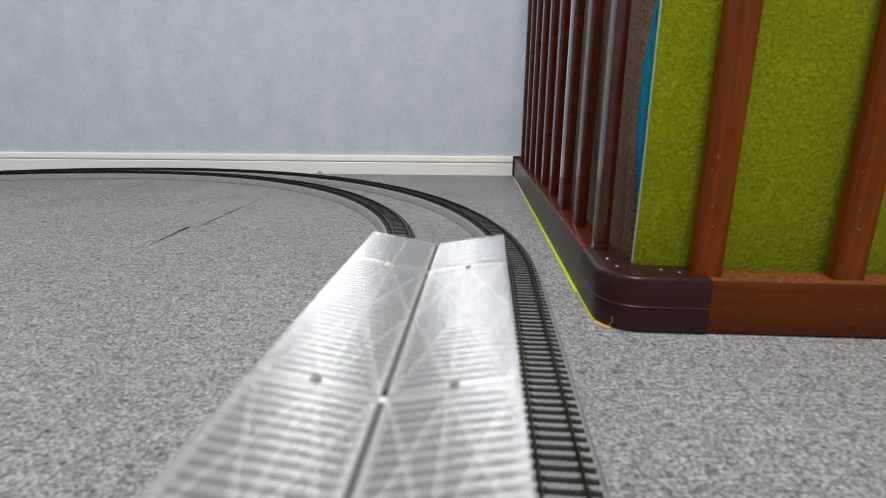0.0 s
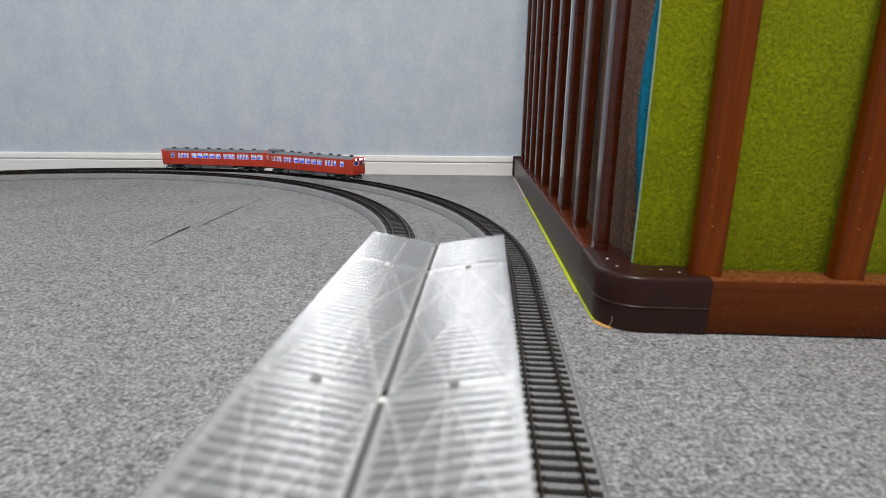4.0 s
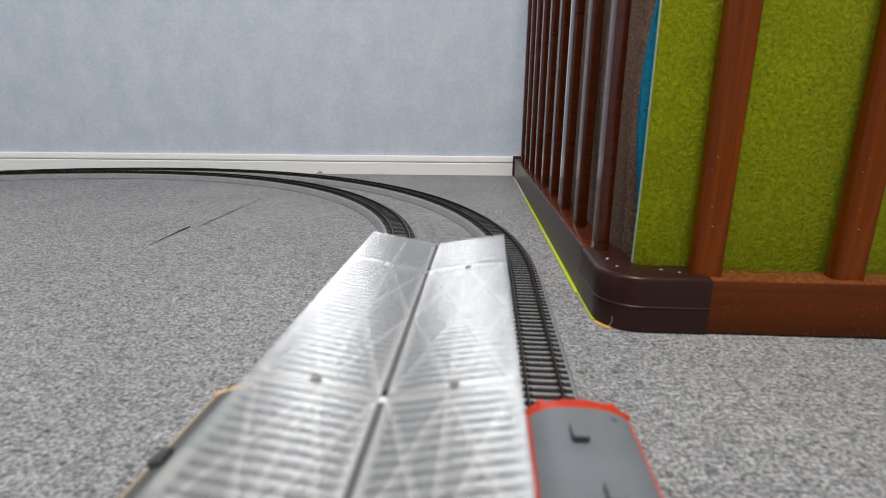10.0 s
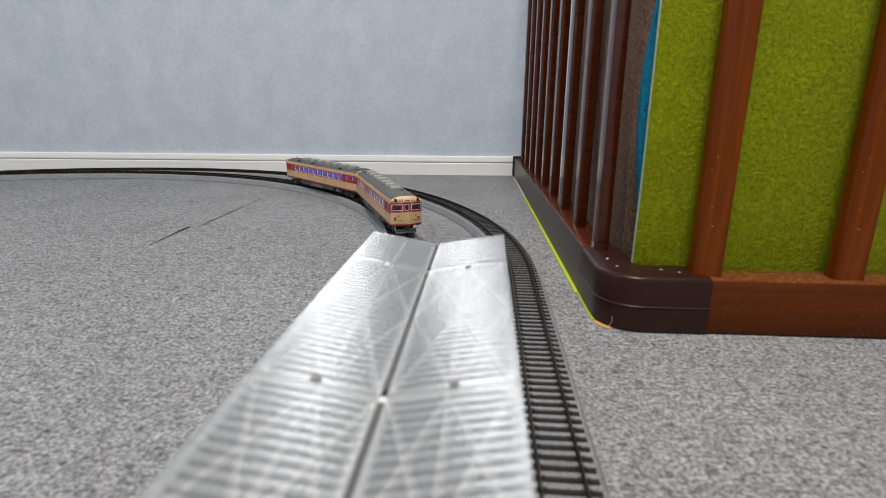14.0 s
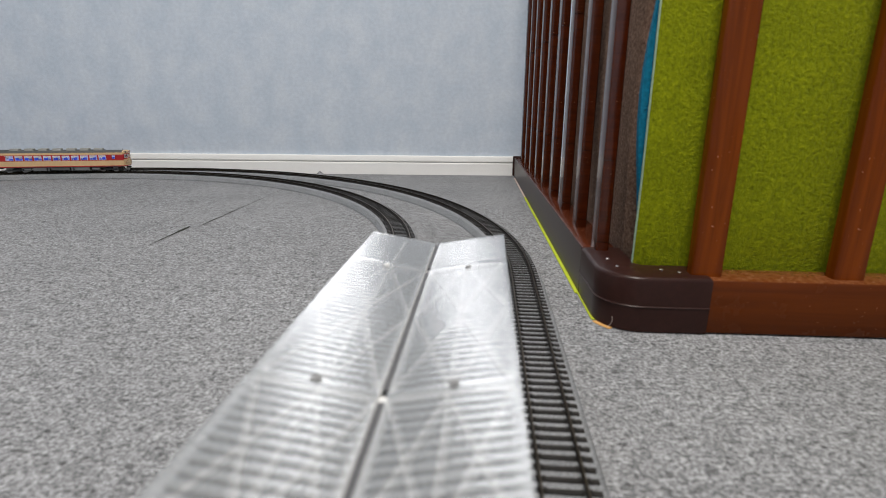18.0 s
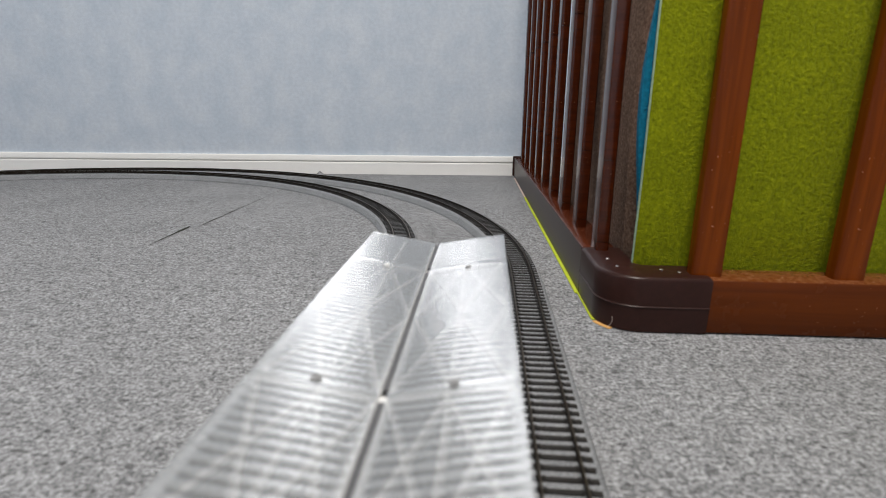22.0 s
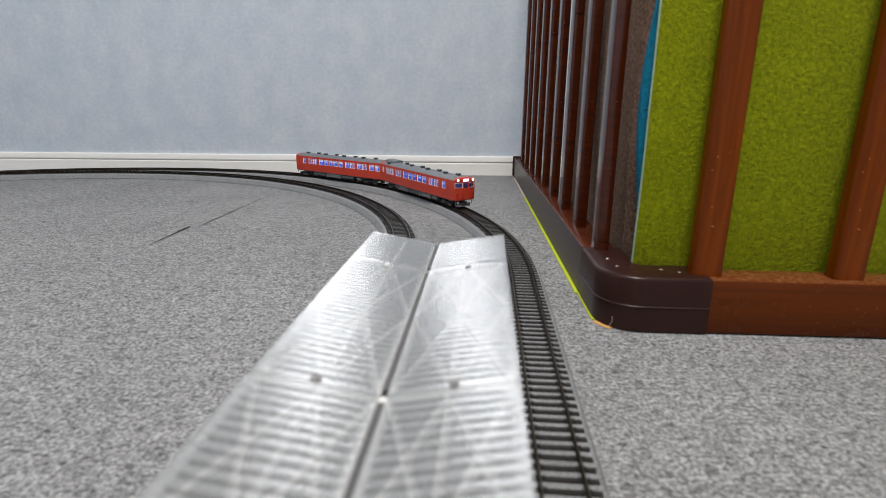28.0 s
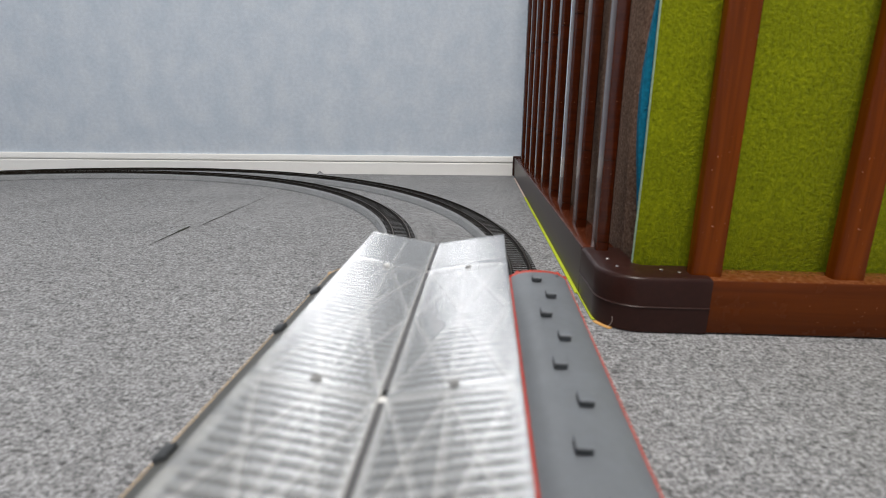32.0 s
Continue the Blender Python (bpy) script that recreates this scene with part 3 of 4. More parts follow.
            v = [bm.verts.new(q) for q in quad]
            for k in range(4):
                bm.faces.new((v[k], v[(k + 1) % 4], v[4 + (k + 1) % 4], v[4 + k]))
            bm.faces.new(v[:4])
            bm.faces.new(v[4:])
        part("soffit", bm, ADDED_BACKING, can)
    # valley gutter between the two slopes
    for y1, y0 in zip(ends, ends[1:]):
        bm = bmesh.new()
        sweep(bm, [(-0.0010, -0.0014), (0.0010, -0.0014), (0.0010, -0.0004), (-0.0010, -0.0004)],
              [lambda a, b, y=y: (XM + a + LEAN * y, y, ZV + b) for y in (y0 + 0.0035, y1 - 0.0035)])
        part("gutter", bm, GUTTER, can)
    # posts carry the cross beams
    for j in JOINTS[:4]:
        bm = bmesh.new()
        x = XM + LEAN * j
        rounded_box(bm, x - 0.002, x + 0.002, j - 0.002, j + 0.002, 0.026, ZV - 0.0016, 0.0005, 1)
        part("post", bm, TRUSS_PLASTIC, can)


build_platform()

# ---- railcars ----
def paint(name, colour, rough=0.38):
    m = speckle_material(name, tuple(c * 0.93 for c in colour), colour, rough, 260.0, 0.0001, 0.08)
    return m


RED_PAINT = paint("vermilion_paint", (0.54, 0.046, 0.020))
CREAM_PAINT = paint("cream_paint", (0.66, 0.45, 0.235))
CRIMSON = paint("crimson_paint", (0.42, 0.014, 0.018))
ROOF_GREY = paint("light_grey_roof", (0.165, 0.182, 0.205), 0.5)
ROOF_DARK = paint("dark_grey_roof", (0.088, 0.090, 0.088), 0.65)
VENT_GREY = paint("grey_vent", (0.055, 0.06, 0.065), 0.6)
COOLER = paint("beige_grey_cooler", (0.31, 0.31, 0.285), 0.6)
BLACK = paint("black_plastic", (0.014, 0.014, 0.015), 0.55)
DARK_GREY = paint("dark_grey_underframe", (0.075, 0.077, 0.080), 0.6)
PLOW_GREY = paint("grey_plow", (0.15, 0.15, 0.155), 0.55)
EQUIPMENT = paint("grey_underfloor_equipment", (0.14, 0.145, 0.15), 0.6)
HOSE_WHITE = paint("white_hose", (0.6, 0.58, 0.54), 0.5)
WHEEL = material("dark_steel_wheel", (0.25, 0.24, 0.23), 0.4, 1.0)
SEAT_BLUE = paint("blue_seat", (0.035, 0.085, 0.55), 0.8)
INNER_WALL = paint("pale_interior", (0.62, 0.68, 0.82), 0.7)
CAB_BLUE = paint("blue_cab_wall", (0.03, 0.06, 0.30), 0.7)
SASH = material("pale_aluminium_sash", (0.74, 0.74, 0.76), 0.4, 0.15)
RUBBER = material("black_window_rubber", (0.02, 0.02, 0.022), 0.6)
GLASS = sheet_plastic("clear_window_plastic", (0.03, 0.035, 0.05), 0.05, 0.94)
LENS_DARK = material("dark_lamp_glass", (0.02, 0.015, 0.015), 0.15)
RED_LENS = material("red_tail_lens", (0.5, 0.05, 0.02), 0.2)
SIGN_WHITE = material("white_sign_blind", (0.75, 0.72, 0.68), 0.5)
SIGN_INK = material("dark_red_sign_writing", (0.3, 0.05, 0.04), 0.6)


def glowing(name, colour, strength):
    m = material(name, colour, 0.3)
    bsdf(m).inputs["Emission Color"].default_value = (*colour, 1)
    bsdf(m).inputs["Emission Strength"].default_value = strength
    return m


HEADLIGHT = glowing("lit_headlight", (1.0, 0.82, 0.50), 3.6)
LIT_SIGN = glowing("lit_destination_sign", (0.80, 0.70, 1.0), 3.2)
# glowing bars added inside the cars to brighten their windows
DIM_FILL_GLOW = glowing("dim_added_interior_glow", (0.72, 0.76, 1.0), 1.6)
CAR_FILL_GLOW = glowing("added_interior_glow", (0.80, 0.88, 1.0), 3.2)

LEN, WID = 0.2410, 0.0350
BOTTOM, SILL, HEAD, EAVES, CROWN = 0.0112, 0.0246, 0.0350, 0.0388, 0.0428
PIVOT = 0.0850
SET = 0.0040


def pierced(bm, u0, u1, v0, v1, holes, at, thick, extra=()):
    """A sheet in u, v with rectangular openings; at(u, v, depth) gives its points."""
    us = sorted({u0, u1, *[u for h in holes for u in h[:2]], *[e for e in extra if u0 < e < u1]})
    vs = sorted({v0, v1, *[v for h in holes for v in h[2:]]})
    cache = {}

    def vert(i, j, k):
        if (i, j, k) not in cache:
            cache[i, j, k] = bm.verts.new(at(us[i], vs[j], thick * k))
        return cache[i, j, k]

    def solid(i, j):
        if not (0 <= i < len(us) - 1 and 0 <= j < len(vs) - 1):
            return False
        u, v = (us[i] + us[i + 1]) / 2, (vs[j] + vs[j + 1]) / 2
        return not any(h[0] < u < h[1] and h[2] < v < h[3] for h in holes)

    for i in range(len(us) - 1):
        for j in range(len(vs) - 1):
            if not solid(i, j):
                continue
            for k in (0, 1):
                bm.faces.new([vert(i, j, k), vert(i + 1, j, k), vert(i + 1, j + 1, k), vert(i, j + 1, k)])
            for di, dj, a, b in ((-1, 0, (0, 0), (0, 1)), (1, 0, (1, 0), (1, 1)), (0, -1, (0, 0), (1, 0)), (0, 1, (0, 1), (1, 1))):
                if not solid(i + di, j + dj):
                    p, q = (i + a[0], j + a[1]), (i + b[0], j + b[1])
                    bm.faces.new([vert(*p, 0), vert(*q, 0), vert(*q, 1), vert(*p, 1)])


def setback(u):
    return SET * (abs(u) / (WID / 2)) ** 2.6


def arch(y, zt, w):
    return EAVES + (zt - EAVES) * (1 - (abs(y) / w) ** 3.0)


def window_holes(pattern, x0, x1):
    """pattern: w wide, n narrow, d door window, - gap, spread from x0 to x1 (front to rear)."""
    size = {"w": (0.0126, 0.0028), "n": (0.0056, 0.0018), "d": (0.0060, 0.0060), "-": (0.0050, 0.0), "k": (0.0096, 0.0072)}
    total = sum(sum(size[c]) for c in pattern)
    k = (x0 - x1) / total
    x, out = x0, []
    for c in pattern:
        w, g = size[c][0] * k, size[c][1] * k
        x -= g / 2
        if c != "-":
            out.append((x - w, x, c))
        x -= w + g / 2
    return out


def railcar(style, pattern, lit, label, unit_end):
    """Cab at +x. style: 'red' or 'cream'; unit_end: 'box' puts a raised unit at the rear of the roof."""
    car = tagged(new("model_railcar"), label, "model train", style + " two-car train")
    red = style == "red"
    main = RED_PAINT if red else CREAM_PAINT
    X, XR = LEN / 2, -LEN / 2
    front = X - SET
    wins = window_holes(pattern, front - 0.013, XR + 0.004)
    sill, head = (SILL, HEAD) if red else (0.0242, 0.0336)
    bands = [(BOTTOM, EAVES, main)] if red else [(BOTTOM, BOTTOM + 0.0016, CRIMSON), (BOTTOM + 0.0016, 0.0230, CREAM_PAINT), (0.0230, 0.0348, CRIMSON), (0.0348, EAVES, CREAM_PAINT)]
    panes = {}
    for side in (-1, 1):
        def at(u, v, d):
            t = max(0.0, v - 0.034) / 0.0045
            return (u, side * (WID / 2 - d - 0.0006 * t * t), v)
        for v0, v1, mat in bands:
            bm = bmesh.new()
            holes = [(a, b, sill + (0.002 if c == "d" else 0), head) for a, b, c in wins] if v0 < sill < v1 else []
            pierced(bm, XR, front, v0, v1, holes, at, 0.0009)
            part("side_wall" if red else ("window_band" if holes else "side_wall"), bm, mat, car, "", 20)
        # pale lining added to brighten the view through the windows
        bm = bmesh.new()
        lining = [(a, b, sill + (0.002 if c == "d" else 0), head) for a, b, c in wins]
        pierced(bm, XR + 0.002, front - 0.006, BOTTOM + 0.003, EAVES - 0.0024, lining, lambda u, v, d: (u, side * (WID / 2 - 0.0014 - d), v), 0.0002)
        part("side_lining", bm, INNER_WALL, car, "", 0)
        # gutter line along the eaves
        bm = bmesh.new()
        box(bm, XR, front, *sorted((side * (WID / 2 - 0.0016), side * (WID / 2 - 0.0002))), EAVES - 0.0012, EAVES - 0.0007)
        part("rain_gutter", bm, main, car)
        for a, b, c in wins:
            w = round((b - a) * 1e4)
            lo = sill + (0.002 if c == "d" else 0)
            key = (w, c == "d")
            place = pose((a + b) / 2, side * (WID / 2 - 0.0005), (lo + head) / 2)
            if key not in panes:
                hw, hh = (b - a) / 2, (head - lo) / 2
                bm = bmesh.new()
                box(bm, -hw, hw, -0.0001, 0.0001, -hh, hh)
                pane = part("window", bm, GLASS, car, "", 0, place)
                fr = bmesh.new()
                e = 0.0006 if red else 0.00035
                for q in ((-hw, hw, -hh, -hh + e), (-hw, hw, hh - e, hh), (-hw, -hw + e, -hh + e, hh - e), (hw - e, hw, -hh + e, hh - e), (-hw + e, hw - e, 0.0012, 0.0012 + e * 0.8)):
                    if q[2] == 0.0012 and (c == "d" or not red):
                        continue
                    box(fr, q[0], q[1], -0.0003, 0.0003, q[2], q[3])
                frame_ob = part("window_frame", fr, SASH if red else RUBBER if c == "d" else SASH, pane, "", 0)
                panes[key] = (pane, frame_ob)
            else:
                pane = share("window", panes[key][0], car, place)
                share("window_frame", panes[key][1], pane, Matrix())
            pane.visible_shadow = False
    # roof
    n = 20
    def ring(x, zt, w):
        ys = [w * math.cos(math.pi * i / n) for i in range(n + 1)]
        return [(x, y, arch(y, zt, w)) for y in ys] + [(x, -w * 0.96, EAVES - 0.0006), (x, w * 0.96, EAVES - 0.0006)]

    def loft(rings):
        bm = bmesh.new()
        rs = [[bm.verts.new(p) for p in r] for r in rings]
        m = len(rs[0])
        for a, b in zip(rs, rs[1:]):
            for i in range(m):
                bm.faces.new((a[i], a[(i + 1) % m], b[(i + 1) % m], b[i]))
        bm.faces.new(rs[0])
        bm.faces.new(rs[-1])
        return bm

    w = WID / 2 - 0.0011
    split = X - 0.0080 if red else X - 0.0075
    tail = XR + 0.0030
    part("roof", loft([ring(tail, CROWN, w), ring(split, CROWN, w)]), ROOF_GREY if red else ROOF_DARK, car, "", 40)
    part("roof_end", loft([ring(XR, CROWN + 0.0002, w), ring(tail, CROWN + 0.0003, w)]), main, car, "", 40)
    dome = [(split, 1.0, 1.0), (X - 0.0058, 0.985, 1.0), (X - SET, 0.94, 0.995), (X - 0.0024, 0.85, 0.965), (X - 0.0012, 0.68, 0.90), (X - 0.0006, 0.48, 0.82)]
    part("cab_dome", loft([ring(x, EAVES + (CROWN - EAVES) * k, w * q) for x, k, q in dome]), main, car, "", 50)
    # cab front
    lift = 0.0006
    fw = [(-0.0160, -0.0052, 0.0286, 0.0353), (0.0052, 0.0160, 0.0286, 0.0353), (-0.0027, 0.0027, 0.0284, 0.0351)]
    if not red:
        fw = [(-0.0164, -0.0054, 0.0280, 0.0346), (0.0054, 0.0164, 0.0280, 0.0346), (-0.0024, 0.0024, 0.0280, 0.0346)]
    curve = [-0.0179 + 0.00179 * i for i in range(21)]

    def fat(u, v, d):
        back = max(0.0, v - 0.0345) * 0.22
        return (X - setback(u) - d - back, u, v)

    fb = [(BOTTOM, EAVES + 0.0006, main)] if red else [(BOTTOM, BOTTOM + 0.0016, CRIMSON), (BOTTOM + 0.0016, 0.0258, CREAM_PAINT), (0.0258, 0.0364, CRIMSON), (0.0364, EAVES + 0.0006, CREAM_PAINT)]
    for v0, v1, mat in fb:
        bm = bmesh.new()
        holes = fw if v0 < 0.030 < v1 else []
        pierced(bm, -WID / 2, WID / 2, v0, v1, holes, fat, 0.0012, curve)
        part("cab_front", bm, mat, car, "", 40)
    for a, b, lo, hi in fw:
        bm = bmesh.new()
        pierced(bm, a, b, lo, hi, [], lambda u, v, d: fat(u, v, d + 0.0005), 0.0002, curve)
        wob = part("cab_window", bm, GLASS, car, "", 40)
        wob.visible_shadow = False
        fr = bmesh.new()
        e = 0.0003
        pierced(fr, a - 0.0001, b + 0.0001, lo - 0.0001, hi + 0.0001, [(a + e, b - e, lo + e, hi - e)], lambda u, v, d: fat(u, v, d - 0.0002), 0.0006, curve)
        part("window_frame", fr, SASH if red == (abs(a + b) > 0.01) or not red else RUBBER, wob, "", 40)
        if abs(a + b) > 0.01:
            wp = bmesh.new()
            mid = (a + b) / 2
            tube(wp, fat(mid - 0.002, lo + 0.0002, -0.0006), fat(mid + 0.0015, lo + 0.0050, -0.0006), 0.00012, n=6)
            part("wiper", wp, BLACK, wob)
    # gangway door with its raised posts and hinges
    bm = bmesh.new()
    for u in (-0.0046, 0.0046):
        rounded_box(bm, X - 0.0002, X + 0.0007, u - 0.0004, u + 0.0004, BOTTOM + 0.0015, 0.0358, 0.0002, 1)
    part("door_post", bm, main if red else CREAM_PAINT, car)
    bm = bmesh.new()
    rounded_box(bm, X - 0.0004, X + 0.0004, -0.0040, 0.0040, BOTTOM + 0.0012, 0.0270 if red else 0.0256, 0.0003, 1)
    part("gangway_door", bm, main if red else CREAM_PAINT, car)
    # grab rails and steps
    for u in (-0.0125, -0.0075, 0.0075, 0.0125):
        bm = bmesh.new()
        xx = X - setback(u)
        tube(bm, (xx + 0.0009, u - 0.0014, 0.0172), (xx + 0.0009, u + 0.0014, 0.0172), 0.00022, n=6)
        tube(bm, (xx + 0.0009, u + 0.0014, 0.0172), (xx - 0.0003, u + 0.0014, 0.0172), 0.00022, n=6)
        tube(bm, (xx + 0.0009, u - 0.0014, 0.0172), (xx - 0.0003, u - 0.0014, 0.0172), 0.00022, n=6)
        part("grab_rail", bm, main if red else BLACK, car)
    for u in (-0.0132, 0.0132):
        xx = X - setback(u)
        bm = bmesh.new()
        tube(bm, (xx - 0.001, u, 0.0196 if not red else 0.0185), (xx + 0.0009, u, 0.0196 if not red else 0.0185), 0.0013, n=14)
        tail_lamp = part("tail_lamp", bm, RED_LENS if not red else CRIMSON, car, "small round tail lamp")
        if not red:
            rim = bmesh.new()
            tube(rim, (xx - 0.001, u, 0.0196), (xx + 0.0005, u, 0.0196), 0.0023, 0.0020, 16)
            part("lamp_rim", rim, CREAM_PAINT, tail_lamp)
    if not red:
        # sockets, hooks and cocks low on the cream front
        for u, z, r in ((-0.0105, 0.0152, 0.0011), (-0.0074, 0.0146, 0.0009), (0.0074, 0.0146, 0.0009), (0.0105, 0.0158, 0.0012), (0.0130, 0.0150, 0.0010), (0.0098, 0.0185, 0.0009)):
            bm = bmesh.new()
            xx = X - setback(u)
            tube(bm, (xx - 0.0006, u, z), (xx + 0.0012, u, z), r, r * 0.8, 10)
            part("jumper_socket", bm, CREAM_PAINT, car)
        for u in (-0.0098, 0.0098):
            bm = bmesh.new()
            xx = X - setback(u) + 0.0007
            tube(bm, (xx, u - 0.0010, 0.0232), (xx, u, 0.0214), 0.00022, n=6)
            tube(bm, (xx, u + 0.0010, 0.0232), (xx, u, 0.0214), 0.00022, n=6)
            part("lifting_hook", bm, BLACK, car)
    if red:
        # jumper boxes, footboards and pipes low on the front
        for u, z, a, b in ((-0.0122, 0.0152, 0.0016, 0.0011), (0.0122, 0.0152, 0.0016, 0.0011), (-0.0082, 0.0147, 0.0010, 0.0014), (0.0090, 0.0147, 0.0010, 0.0014), (0.0112, 0.0212, 0.0011, 0.0009), (-0.0142, 0.0214, 0.0009, 0.0012)):
            bm = bmesh.new()
            xx = X - setback(u)
            rounded_box(bm, xx - 0.0006, xx + 0.0009, u - a, u + a, z - b, z + b, 0.0003, 1)
            part("jumper_box", bm, main, car)
        for u in (-0.0062, 0.0062):
            bm = bmesh.new()
            tube(bm, (X - setback(u) + 0.0007, u, 0.0130), (X - setback(u) + 0.0007, u, 0.0232), 0.00025, n=6)
            part("handrail", bm, main, car)
    # headlights and sign over the windows
    for u in (-0.0122, 0.0122):
        xx = X - setback(u) - 0.0006
        bm = bmesh.new()
        tube(bm, (xx - 0.003, u, 0.0392), (xx + 0.0014, u, 0.0392), 0.0026, 0.0025, 18)
        if not lit:
            bmesh.ops.scale(bm, vec=(1, 0.72, 0.72), space=Matrix.Translation((0, -u, -0.0392)), verts=bm.verts[:])
        lampb = part("headlight", bm, main if red else BLACK, car)
        bm = bmesh.new()
        bmesh.ops.create_uvsphere(bm, u_segments=16, v_segments=8, radius=0.0018 if lit else 0.0013, matrix=Matrix.Translation((xx + 0.0014, u, 0.0392)) @ Matrix.Diagonal((0.45, 1, 1, 1)))
        part("headlight_lens", bm, HEADLIGHT if lit else LENS_DARK, lampb, "glowing warm headlight" if lit else "", 60)
    bm = bmesh.new()
    xx = X + 0.0002
    rounded_box(bm, xx - 0.003, xx + 0.0003, -0.0050, 0.0050, 0.0370, 0.0412, 0.0006, 2)
    sign = part("destination_sign", bm, main, car)
    bm = bmesh.new()
    rounded_box(bm, xx, xx + 0.0006, -0.0043, 0.0043, 0.0375, 0.0408, 0.0002, 2)
    part("sign_glass", bm, LIT_SIGN if lit else SIGN_WHITE, sign, "lit white destination sign" if lit else "white destination blind")
    if not lit:
        bm = bmesh.new()
        for u in (-0.0022, -0.0006, 0.0010, 0.0024):
            box(bm, xx + 0.0005, xx + 0.0008, u - 0.0006, u + 0.0005, 0.0384, 0.0400)
        part("sign_writing", bm, SIGN_INK, sign)
    # rear end wall with gangway bellows
    bm = bmesh.new()
    def rat(u, v, d):
        return (XR + d, u, v)
    pierced(bm, -WID / 2 + 0.0008, WID / 2 - 0.0008, BOTTOM, EAVES, [(-0.0045, 0.0045, BOTTOM + 0.002, 0.033)], rat, 0.001)
    part("end_wall", bm, main, car)
    bm = bmesh.new()
    for k in range(3):
        rounded_box(bm, XR - 0.0018 + 0.0006 * k, XR - 0.0014 + 0.0006 * k, -0.0062, 0.0062, BOTTOM, 0.0352, 0.0001, 1)
    part("gangway_bellows", bm, BLACK, car)
    # inside: floor, seats, bulkhead
    bm = bmesh.new()
    box(bm, XR + 0.001, front - 0.002, -WID / 2 + 0.001, WID / 2 - 0.001, BOTTOM - 0.0014, BOTTOM + 0.002)
    part("floor_plate", bm, DARK_GREY, car)
    # pale floor added to throw light up to the windows
    bm = bmesh.new()
    box(bm, XR + 0.003, front - 0.008, -WID / 2 + 0.002, WID / 2 - 0.002, BOTTOM + 0.0021, BOTTOM + 0.0026)
    part("inner_floor", bm, INNER_WALL, car)
    bm = bmesh.new()
    box(bm, XR + 0.002, X - 0.0048, -WID / 2 + 0.0022, WID / 2 - 0.0022, EAVES - 0.0022, EAVES - 0.0010)
    part("inner_light", bm, CAR_FILL_GLOW if red else DIM_FILL_GLOW, car, "added glowing bar brightening the windows")
    bm = bmesh.new()
    for y0, y1 in ((-0.0155, -0.0035), (0.0035, 0.0155)):
        rounded_box(bm, -0.0012, 0.0012, y0, y1, BOTTOM + 0.002, 0.0272, 0.0006, 1)
        rounded_box(bm, -0.0075, 0.0075, y0, y1, BOTTOM + 0.002, 0.0195, 0.0006, 1)
    first = part("seat_row", bm, SEAT_BLUE, car, "blue seats")
    xs = [front - 0.030 - 0.0177 * i for i in range(11)]
    first.matrix_basis = pose(xs[0], 0, 0)
    for x in xs[1:]:
        share("seat_row", first, car, pose(x, 0, 0))
    bm = bmesh.new()
    box(bm, front - 0.0072, front - 0.0062, -WID / 2 + 0.0012, WID / 2 - 0.0012, BOTTOM + 0.002, EAVES - 0.0022)
    part("cab_bulkhead", bm, CAB_BLUE if red else DARK_GREY, car)
    # roof fittings
    if red:
        # body in darker grey for the shade on its sides, top left roof grey
        bm = bmesh.new()
        rounded_box(bm, -0.0034, 0.0034, -0.0026, 0.0026, 0.0004, 0.0024, 0.0004, 1)
        rounded_box(bm, -0.0026, 0.0026, -0.0018, 0.0018, -0.0012, 0.0008, 0.0003, 1)
        cap = bmesh.new()
        rounded_box(cap, -0.0035, 0.0035, -0.0027, 0.0027, 0.0023, 0.0030, 0.0003, 1)
        k = 8 if not unit_end else 7
        vx = [X - (0.0235 if unit_end else 0.0245) - i * 0.0261 for i in range(k)]
        v0 = None

        def vent(place):
            o = share("roof_vent", v0, car, place)
            share("vent_cap", v0.children[0], o, Matrix())

        for i, x in enumerate(vx):
            y = -0.0026 if i % 2 else 0.0026
            place = pose(x, y, arch(y, CROWN, w))
            if v0 is None:
                v0 = part("roof_vent", bm, VENT_GREY, car, "", 30, place)
                part("vent_cap", cap, ROOF_GREY, v0)
            else:
                vent(place)
        bm = bmesh.new()
        tube(bm, (X - 0.0125, -0.0105, 0.0410), (X - 0.0125, -0.0105, 0.0428), 0.0011, 0.0009, 10)
        part("roof_whistle", bm, ROOF_GREY, car)
        if unit_end:
            bm = bmesh.new()
            prof = [(0.0086 * math.cos(math.pi * k / 12), 0.0034 * math.sin(math.pi * k / 12) ** 0.55 + 0.0010) for k in range(13)]
            sweep(bm, [(0.0086, -0.003)] + prof + [(-0.0086, -0.003)], [lambda a, b, x=x, q=q: (x, a * q, CROWN + b * q) for x, q in ((XR + 0.0022, 1.0), (XR + 0.0330, 1.0), (XR + 0.0345, 0.94), (XR + 0.0352, 0.8))])
            part("roof_tank", bm, ROOF_GREY, car, "raised grey roof tank")
            vent(pose(XR + 0.023, -0.0125, arch(0.0125, CROWN, w)))
    else:
        bm = bmesh.new()
        prof = [(-0.0064, -0.0012), (-0.0064, 0.0026), (-0.0058, 0.0038), (-0.0048, 0.0042), (0.0048, 0.0042), (0.0058, 0.0038), (0.0064, 0.0026), (0.0064, -0.0012)]
        sweep(bm, prof, [lambda a, b, x=x, q=q: (x, a * q, b * q if b > 0 else b) for x, q in ((-0.0080, 0.84), (-0.0074, 0.96), (-0.0062, 1.0), (0.0062, 1.0), (0.0074, 0.96), (0.0080, 0.84))])
        u0 = None
        for i in range(7):
            place = pose(X - 0.0545 - i * 0.0251, 0, CROWN - 0.0003)
